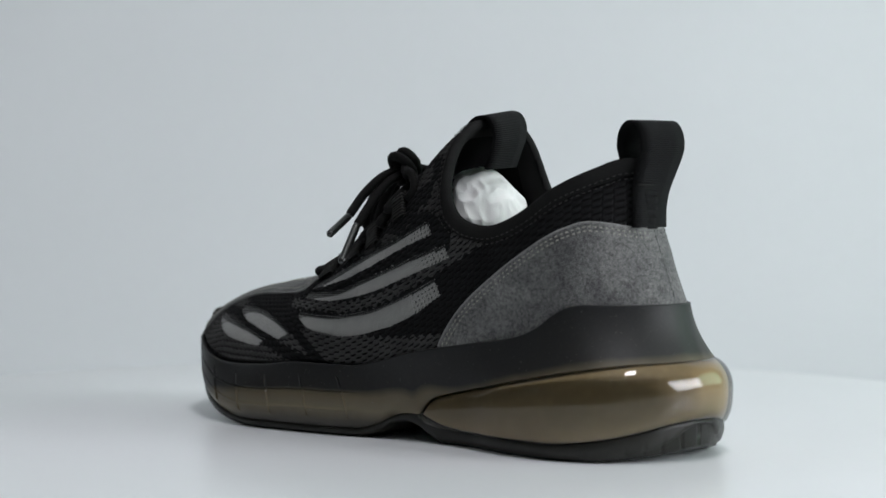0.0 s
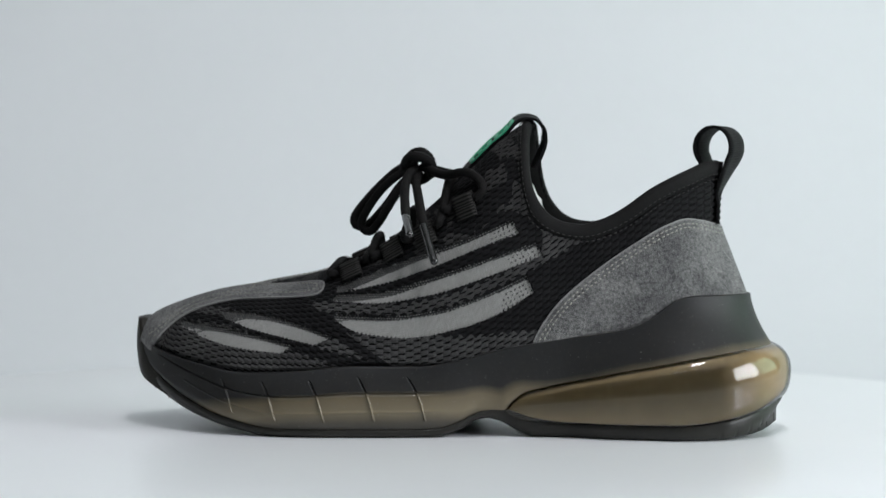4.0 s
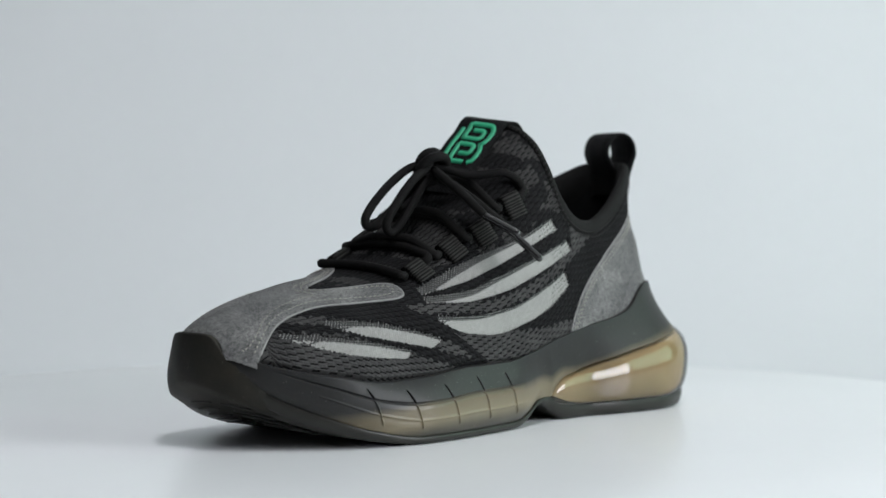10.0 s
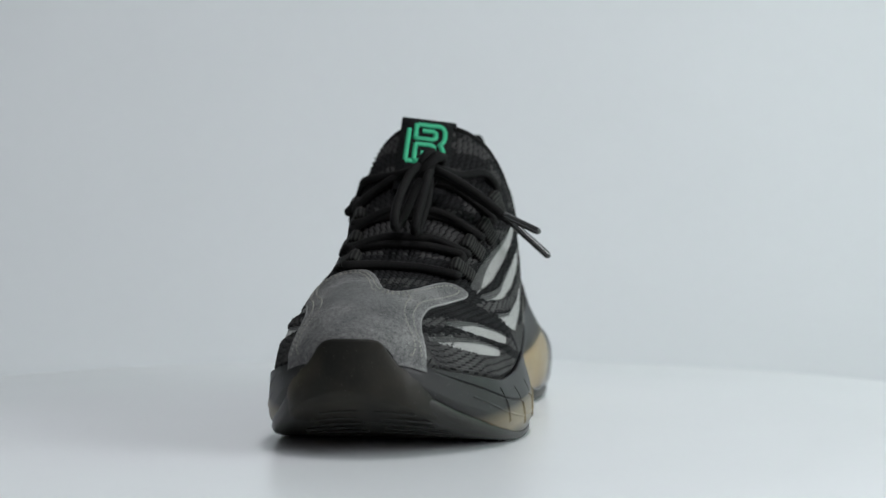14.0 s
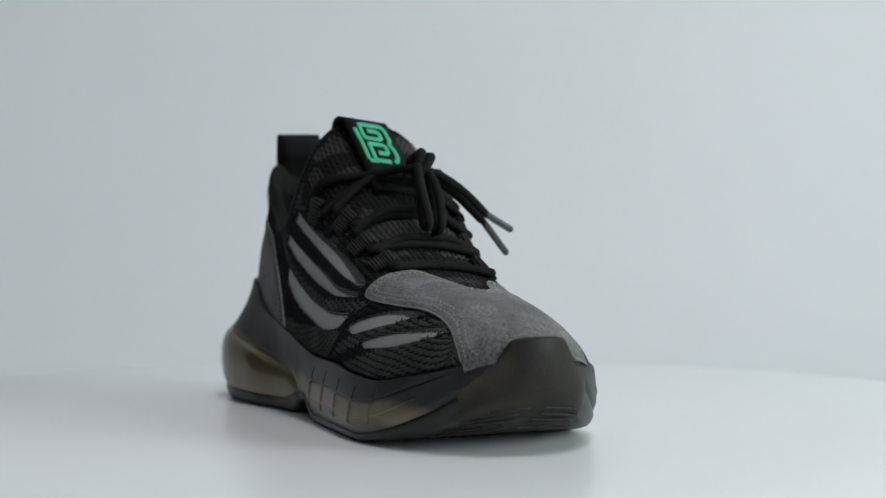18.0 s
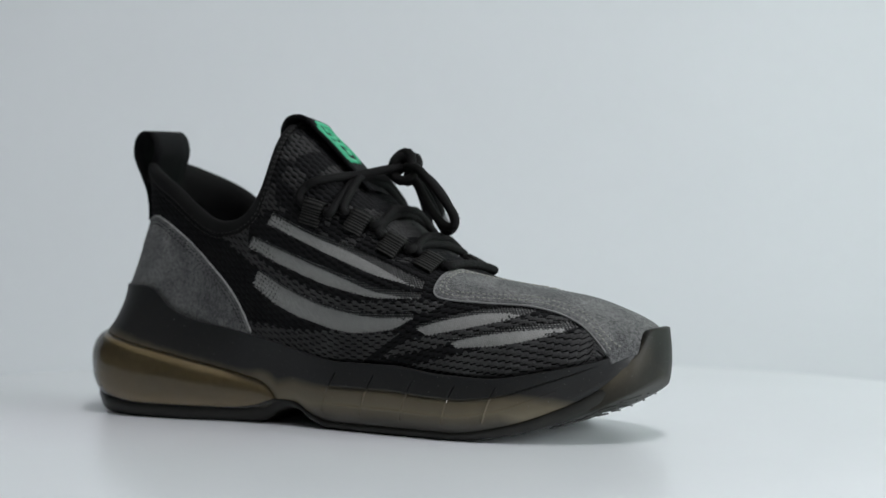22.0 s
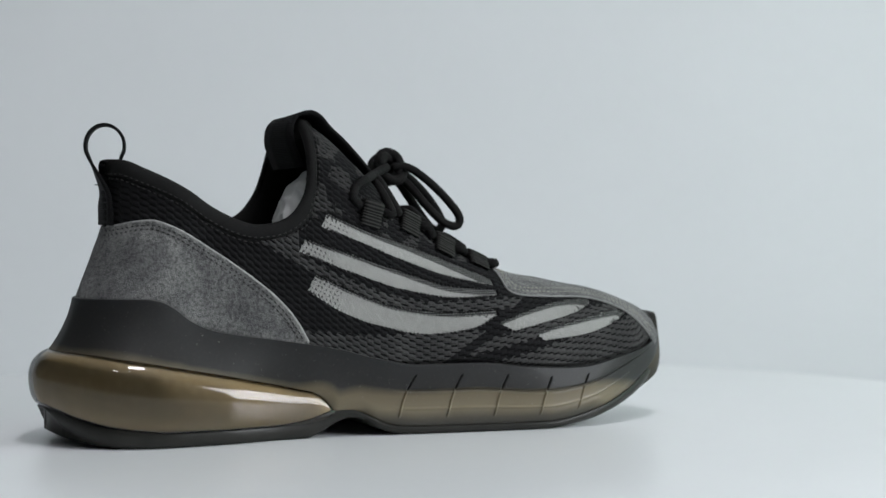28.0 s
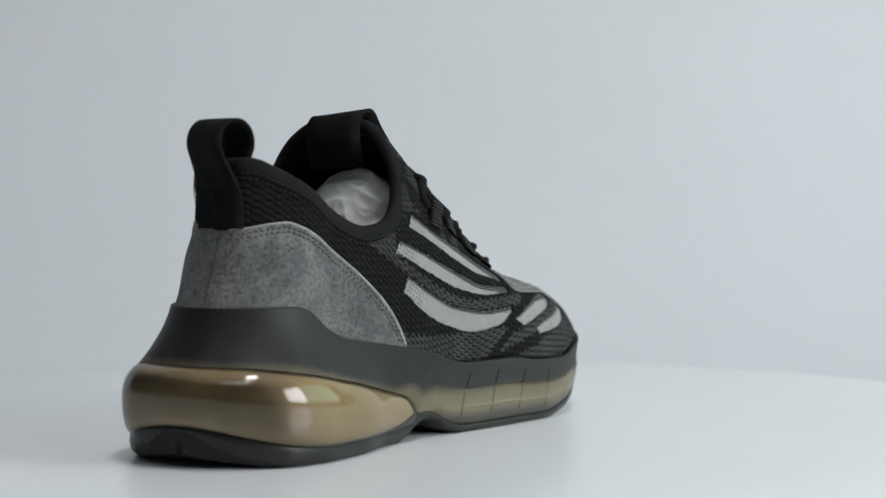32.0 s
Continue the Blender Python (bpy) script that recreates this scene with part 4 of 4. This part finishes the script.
def build_bumper():
    """The raised rubber nose that wraps the toe and runs out along the outsole."""
    n, m, under = 220, 28, 12
    reach = 52.0
    p, nn = plan(900, -175.5, 129)
    toe = int(np.argmin(np.abs(p[:, 1]) + 10 * (p[:, 0] < 100)))
    q = np.roll(p, len(p) // 2 - toe, 0)
    w = np.roll(nn, len(p) // 2 - toe, 0)
    s = np.r_[0, np.cumsum(np.linalg.norm(np.diff(q, axis=0), axis=1))]
    s = s - s[len(p) // 2]
    V = np.zeros((n, under + m + 5, 3))
    centre = np.array([92.0, 4.0])
    for i, a in enumerate(np.linspace(-1, 1, n)):
        arc = a * reach
        base = np.array([np.interp(arc, s, q[:, k]) for k in range(2)])
        d = unit(np.array([np.interp(arc, s, w[:, k]) for k in range(2)]))
        e = np.clip((abs(a) - 0.42) / 0.58, 0, 1)
        edge = 5.5 * e * e * (3 - 2 * e)
        low = float(f_tread(base[0])) - 0.6
        top = max(float(f_bumper(abs(arc))), low + 1.0)
        foot = base - d * (0.9 + edge)
        for k in range(under):
            g = 0.6 * (1 - k / under)
            xy = foot + (np.array([min(centre[0], base[0]), centre[1]]) - foot) * g
            V[i, k] = (*xy, float(f_tread(xy[0])) - 0.6 + 0.9 * e)
        for k in range(m):
            t = k / (m - 1)
            z = low + (top - low) * t
            inset = -0.7 + 1.5 * t ** 2 * np.clip((34 - abs(arc)) / 8, 0, 1) + 1.5 * (1 - t) ** 3 + edge
            V[i, under + k] = (*(base - d * inset), z)
        for k in range(5):
            g = (k + 1) / 5
            V[i, under + m + k] = (*(base - d * (inset + 0.2 + 7.0 * g)), z + 0.5 * np.sin(np.pi * min(1, g * 1.6)) - 1.2 * g * g)
    F = grid_faces(n, under + m + 5)[:, ::-1]
    # smoke all over, with the amber of the sole running in at the inner side
    arcs = np.linspace(-1, 1, n)[:, None] * reach * np.ones((1, V.shape[1]))
    inner = np.clip((np.abs(arcs) - 8) / 26, 0, 1) * (V[..., 1] < 0)
    rise = (V[..., 2] - f_tread(V[..., 0])) / 22.0
    tint = 0.30 + 0.12 * inner * np.exp(-((rise - 0.5) / 0.28) ** 2)
    uv = np.stack([V[..., 0], tint], -1).reshape(-1, 2)
    return child("toe_bumper", mesh_of("toe_bumper", V.reshape(-1, 3), F, [M_BUMPER], uv=uv), sneaker, "dark smoky translucent toe bumper")


build_bumper()
# moulded ribs under the toe
for k, xr in enumerate((88.0, 94.0, 100.0, 106.0, 112.0)):
    for side in (-1, 1):
        wide = np.linspace(3, 0.62 * float(f_out_l(xr)), 14) + (k % 2) * 2.0
        bow = xr + 5.0 - 0.0075 * wide ** 2
        rib = [(u, 4 + side * w, float(f_tread(u)) - 0.75) for u, w in zip(bow, wide)]
        tube("tread_rib", rib, 0.45, M_RIB, sneaker, "worn grey tread rib", 6, 0.8)

# ---- tabs ----
RING, RING_ACROSS, RING_SIDE = np.array([-142.6, 2.2, 126.3]), np.array([0.959, -0.284, 0.0]), (0.284, 0.959, 0.0)
HEEL_TAB = [(-142.4, 2.5, 92), (-142.5, 2.5, 100), (-143.2, 2.5, 107.5)]
TAB_SIDES = [(0, 1, 0), (0, 1, 0), (0.1, 1, 0)]
for deg in (214, 190, 165, 140, 115, 90, 65, 40, 15, -10, -34):
    HEEL_TAB.append(tuple(RING + RING_ACROSS * 8.3 * math.cos(radians(deg)) + np.array([0, 0, 9.2 * math.sin(radians(deg))])))
    TAB_SIDES.append(RING_SIDE)
HEEL_TAB += [(-138.2, 1.5, 112.5), (-138.2, 2.0, 104)]
TAB_SIDES += [(0.1, 1, 0), (0, 1, 0)]
heel_tab = strip("heel_tab", HEEL_TAB, TAB_SIDES, 21.5, 1.2, M_TAB, sneaker, "looped black grosgrain pull tab")
tack = np.array([(-144.3, 2 + y, 109.5) for y in np.linspace(-9.5, 10.5, 24)])
stitches("stitching", tack, np.tile([-1.0, 0, 0.1], (24, 1)), heel_tab, M_THREAD_DARK, 1.6, 1.2)

TAB_ACROSS = np.array([-0.15, 0.98, -0.12])
TONGUE_TAB = [(x, 2.2 + (x + 17) * 0.05, float(top_z(x, -2.0)) + up) for x, up in ((-17.0, 1.6), (-22.0, 2.2), (-30.0, 3.2), (-38.0, 3.6), (-45.0, 3.2))] + [(-50, 0.5, 139.0), (-54.5, 0.3, 140.6), (-59.6, 0.2, 139.4), (-62.8, 0.2, 135.2), (-63.2, 0.4, 129.5), (-61.5, 0.8, 124), (-58.5, 1, 117)]
tongue_tab = strip("tongue_tab", TONGUE_TAB, TAB_ACROSS, 25.5, 1.3, M_TAB, sneaker, "black webbing tongue loop with a green printed badge")


def badge():
    """Plain green bars on the front face of the tongue loop."""
    p = path3(TONGUE_TAB, 0.5)
    t = unit(np.gradient(p, axis=0))
    nrm = unit(np.cross(t, TAB_ACROSS))
    if nrm[10][0] < 0:
        nrm = -nrm
    s = np.r_[0, np.cumsum(np.linalg.norm(np.diff(p, axis=0), axis=1))]
    top = 47.0

    def point(u, v, h):
        q = top - 1.2 * v
        c = np.array([np.interp(q, s, p[:, k]) for k in range(3)])
        n = np.array([np.interp(q, s, nrm[:, k]) for k in range(3)])
        return c + TAB_ACROSS * u + n * h

    def bar(line, w):
        V, F = [], []
        pts = []
        for a, b in zip(line[:-1], line[1:]):
            k = max(2, int(math.dist(a, b) / 0.8))
            for i in range(k):
                pts.append((a[0] + (b[0] - a[0]) * i / k, a[1] + (b[1] - a[1]) * i / k))
        pts.append(line[-1])
        P2 = np.array(pts)
        T = unit(np.gradient(P2, axis=0))
        S = np.stack([-T[:, 1], T[:, 0]], 1)
        for c, d in zip(P2, S):
            for e, h in ((-0.5, 0.7), (-0.45, 1.15), (0.45, 1.15), (0.5, 0.7)):
                V.append(point(c[0] + d[0] * w * e, c[1] + d[1] * w * e, h))
        F = grid_faces(len(P2), 4)
        child("badge_bar", mesh_of("badge_bar", V, F, [M_GREEN], smooth=False), tongue_tab, "raised green rubber bar")

    bar([(-4.5, 1.5), (6.5, 1.5), (8.2, 2.6), (9, 4.5), (9, 9), (8.2, 11), (7, 12.5), (8.2, 14), (9, 16), (9, 19), (8, 21.5), (6, 22.5)], 2.3)
    bar([(-5.2, 1.0), (-5.2, 9.5), (3.2, 9.5), (4.6, 8.6), (4.6, 5.6), (3.2, 4.6), (-2, 4.6)], 2.3)
    bar([(-8.6, 4), (-8.6, 23)], 2.3)
    bar([(-8.6, 23), (-4, 23)], 2.3)
    bar([(-4.6, 13), (3.0, 13), (4.4, 14), (4.4, 17), (3.2, 18), (-1.6, 18)], 2.3)
    bar([(-4.6, 13), (-4.6, 22.5), (4, 22.5)], 2.3)


badge()

# ---- lacing ----
LR = 1.98
LOOPS = {1: [(-32.5, 31), (-14.5, 29), (1, 25), (20.5, 23)], -1: [(-32.5, -36.3), (-12, -32), (5.5, -32), (23.5, -30)]}
EYES = {1: [], -1: []}


def lace_loop(x, off, sd, dip):
    """A folded tape that stands up from the side and holds the cord."""
    p = np.array([x, f_mid(x) + off, float(top_z(x, off))])
    gx = (float(top_z(x + 0.5, off)) - float(top_z(x - 0.5, off)))
    gy = (float(top_z(x, off + 0.5)) - float(top_z(x, off - 0.5)))
    n = unit(np.array([-gx, -gy, 1.0]))
    along = unit(np.array([math.cos(radians(-dip)), 0, math.sin(radians(-dip))]))
    along = unit(along - n * np.dot(along, n))
    up = unit(np.cross(n, along))
    if up[2] < 0:
        up = -up
    c = [p - up * 4.6 + n * 0.7, p - up * 2.2 + n * 1.8, p + up * 1 + n * 2.4, p + up * 3.9 + n * 3.6, p + up * 6.0 + n * 3.2, p + up * 6.2 + n * 0.6, p + up * 3.6 - n * 0.6]
    strip("lace_loop", c, along, 9.8, 1.9, M_LOOP, sneaker, "ribbed black webbing lace loop", 0.7)
    eye = p + up * 3.8 + n * 1.4
    EYES[sd].append((eye - along * 6.2, eye + along * 6.2, along, n))
    tube("lace", [eye - along * 6.2, eye - along * 2, eye + along * 2, eye + along * 6.2], LR, M_LACE, sneaker, "round black braided lace", braid=0.15)


for sd in (1, -1):
    for (lx, lz), dip in zip(LOOPS[sd], (14, 18, 23, 26)):
        lace_loop(lx, lz, sd, dip)


def crossing(a, b, lift):
    """A cord that leaves one loop's end, bends up over the throat and enters the end of another loop."""
    (pa, da, na), (pb, db, nb) = a, b
    pts = [pa - da * 1.5, pa, pa + da * 3.2 + na * 2.2]
    for u in (0.25, 0.42, 0.58, 0.75):
        c = pa * (1 - u) + pb * u + (da * (1 - u) + db * u) * 3.5
        y = c[1] - f_mid(c[0])
        pts.append(np.array([c[0], c[1], max(float(top_z(c[0], y)) + lift, c[2] + 1.0)]))
    pts += [pb + db * 3.2 + nb * 2.2, pb, pb - db * 1.5]
    tube("lace", pts, LR, M_LACE, sneaker, "round black braided lace", braid=0.15)


def rear(sd, k):
    e = EYES[sd][k]
    return e[0], -e[2], e[3]


def front(sd, k):
    e = EYES[sd][k]
    return e[1], e[2], e[3]


crossing(front(1, 3), front(-1, 3), 2.6)
for k in (3, 2, 1):
    crossing(rear(1, k), front(-1, k - 1), 2.6)
    crossing(rear(-1, k), front(1, k - 1), 5.4)
L, R = [rear(1, k)[0] for k in range(4)], [rear(-1, k)[0] for k in range(4)]
K = np.array([-7.0, 9.0, 117.5])
for eye, sd, last in ((R[0], -1, [(-20, -8, 114.5), (-11, 2, 117)]), (L[0], 1, [(-20, 21, 114), (-11, 13, 117)])):
    way = [eye + np.array([2.0, 0, -1.4]), eye, eye + np.array([-2.6, -0.5 * sd, 3.0]), eye + np.array([-0.8, -2.4 * sd, 7.5]), eye + np.array([5.5, -6 * sd, 11])]
    tube("lace", way + last + [K], LR, M_LACE, sneaker, "round black braided lace", braid=0.15)
tube("bow_loop", [(-6, 7, 118), (2, 4, 117.5), (11, 1, 111), (20, -1, 102), (25.5, -1.5, 94.5), (24, -1.5, 90.3), (18, -0.5, 92), (10, 2, 100), (2, 5, 110), (-6, 8, 115)], LR, M_LACE, sneaker, "loop of the tied black lace bow", braid=0.15)
tube("bow_loop", [(-6, 10, 117), (3, 10, 114), (12, 9.5, 106), (19, 8, 96), (20.5, 7, 90.5), (17, 6.5, 88), (12.5, 8, 92), (6, 10, 102), (0, 10, 110), (-6, 9, 115)], LR, M_LACE, sneaker, "loop of the tied black lace bow", braid=0.15)
tube("knot", [(-12, 8, 113), (-13, 12, 118), (-9, 14.5, 122), (-3, 13, 122), (0, 9, 118), (-1, 5, 113), (-6, 3.5, 111.5), (-11, 5, 115), (-11.5, 8, 121), (-7.5, 10, 124.5), (-3, 8, 123), (-1.5, 6, 118), (-3.5, 8, 112), (-8, 12, 111)], LR + 0.25, M_LACE, sneaker, "tight black lace knot", braid=0.15)

tube("knot", [(-12, 5, 118), (-9, 8, 122.5), (-5, 9.5, 121.5), (-3, 9.5, 117), (-5, 9, 112)], LR + 0.4, M_LACE, sneaker, "tight black lace knot", braid=0.15)


def lace_end(points, tip):
    e = tube("lace_end", points, LR, M_LACE, sneaker, "free end of the black lace", braid=0.15)
    a, b = np.array(points[-1], float), np.array(tip, float)
    d = unit(b - a)
    tube("aglet", [a - d * 1.5, a + (b - a) * 0.33, a + (b - a) * 0.66, b], 1.75, M_AGLET, e, "glossy black plastic lace tip")


lace_end([(-6, 10, 117), (-3, 19, 113.5), (-3.5, 31, 106), (-6, 43.9, 95.5)], (-10.8, 60.6, 87.4))
lace_end([(-7, 10, 115), (-7, 20, 110.5), (-10, 32, 103), (-14.5, 47, 91.5)], (-21.9, 63.7, 75.5))

# ---- crumpled tissue in the throat ----
bm = bmesh.new()
bmesh.ops.create_icosphere(bm, subdivisions=6, radius=1.0)
for vert in bm.verts:
    d = vert.co.normalized()
    fold = abs(noise.noise(d * 1.7 + Vector((3, 1, 7)))) * 0.22 + abs(noise.noise(d * 4.3)) * 0.07
    vert.co = Vector((-44 + 21 * d.x * (1.04 - fold), -1 + 27 * d.y * (1.06 - fold * 0.8), 84 + 31.5 * d.z * (1.07 - fold * 0.8))) * MM
me = bpy.data.meshes.new("tissue_paper")
bm.to_mesh(me)
bm.free()
me.materials.append(M_PAPER)
tissue = tagged(new("tissue_paper", me), "crumpled white tissue paper stuffed into the sneaker", "paper")

# ---- turntable and studio ----
def lathe(name, profile, n, mat, parent=None):
    V = np.array([[(r * math.cos(a), r * math.sin(a), z) for r, z in profile] for a in np.linspace(0, 2 * math.pi, n, endpoint=False)]) * 1000
    return mesh_of(name, V.reshape(-1, 3), grid_faces(n, len(profile), True, False), [mat])


turntable = new("turntable")
tagged(turntable, "round white glossy turntable under the sneaker", "turntable")
child("top_plate", lathe("top_plate", [(0.0005, -0.0013), (0.1, -0.0013), (0.2, -0.0013), (0.326, -0.0013), (0.3285, -0.0021), (0.33, -0.0043), (0.33, -0.0073), (0.2, -0.0073), (0.0005, -0.0073)], 160, M_DISC), turntable)
child("base_ring", lathe("base_ring", [(0.29, -0.0073), (0.322, -0.0075), (0.323, -0.0093), (0.323, -0.019), (0.321, -0.0205), (0.29, -0.0205)], 160, M_FRAME), turntable)


def build_sweep():
    """White paper that lies on the table and curves up behind it."""
    prof = [(-0.75, -0.022)]
    prof += [(y, -0.022) for y in np.linspace(-0.5, 0.42, 8)]
    prof += [(0.42 + 0.5 * math.sin(a), 0.478 - 0.5 * math.cos(a)) for a in np.linspace(0.08, math.pi / 2, 24)]
    prof += [(0.92, 0.8), (0.92, 1.5)]
    pts = []
    for off in (0.0, -0.0015):
        for y, z in prof:
            for x in np.linspace(-1.3, 1.3, 9):
                pts.append((x, y - (off if z > 0.3 else 0), z + off))
    n, m = len(prof), 9
    F = grid_faces(n, m)
    V = np.array(pts) * 1000
    F = np.vstack([F, F[:, ::-1] + n * m])
    return tagged(new("backdrop", mesh_of("backdrop", V, F, [M_SWEEP])), "seamless white paper backdrop", kind="structure")


build_sweep()


def slab(name, lo, hi, mat, label):
    bm = bmesh.new()
    bmesh.ops.create_cube(bm, size=1.0)
    for vert in bm.verts:
        vert.co = Vector([lo[k] + (vert.co[k] + 0.5) * (hi[k] - lo[k]) for k in range(3)])
    me = bpy.data.meshes.new(name)
    bm.to_mesh(me)
    bm.free()
    me.materials.append(mat)
    return tagged(new(name, me), label, kind="structure")


slab("table", (-1.35, -0.8, -0.06), (1.35, 1.0, -0.026), M_FRAME, "plain white table under the backdrop paper")
# room shell added out of view; its greys set how much light bounces back
slab("floor", (-2.1, -2.6, -0.86), (2.1, 1.4, -0.80), M_FLOOR, "plain grey floor")
slab("ceiling", (-2.1, -2.6, 2.0), (2.1, 1.4, 2.1), M_WALL, "plain grey ceiling")
slab("wall_back", (-2.1, 1.3, -0.8), (2.1, 1.4, 2.0), M_WALL, "plain grey wall")
# these two are unseen and kept dark to hold fill light off the shoe
slab("unseen_wall_front", (-2.1, -2.6, -0.8), (2.1, -2.5, 2.0), M_WALL_DARK, "unseen dark grey wall, added to cut fill light")
slab("unseen_wall_left", (-2.1, -2.5, -0.8), (-2.0, 1.3, 2.0), M_WALL_DARK, "unseen dark grey wall, added to cut fill light")
# the window wall, in four pieces round its opening
slab("wall_right_low", (2.0, -2.5, -0.8), (2.1, 1.3, 0.15), M_WALL, "plain grey wall")
slab("wall_right_high", (2.0, -2.5, 1.35), (2.1, 1.3, 2.0), M_WALL, "plain grey wall")
slab("wall_right_near", (2.0, -2.5, 0.15), (2.1, -1.5, 1.35), M_WALL, "plain grey wall")
slab("wall_right_far", (2.0, 0.88, 0.15), (2.1, 1.3, 1.35), M_WALL, "plain grey wall")


# ---- movement ----
def motions():
    rows = [(0.5 * k, pose(0, 0, 0, 0, 0, TURN_START + TURN_RATE * 0.5 * k)) for k in range(65)]
    walk(sneaker, rows)
    walk(tissue, rows)
    walk(turntable, rows)


motions()
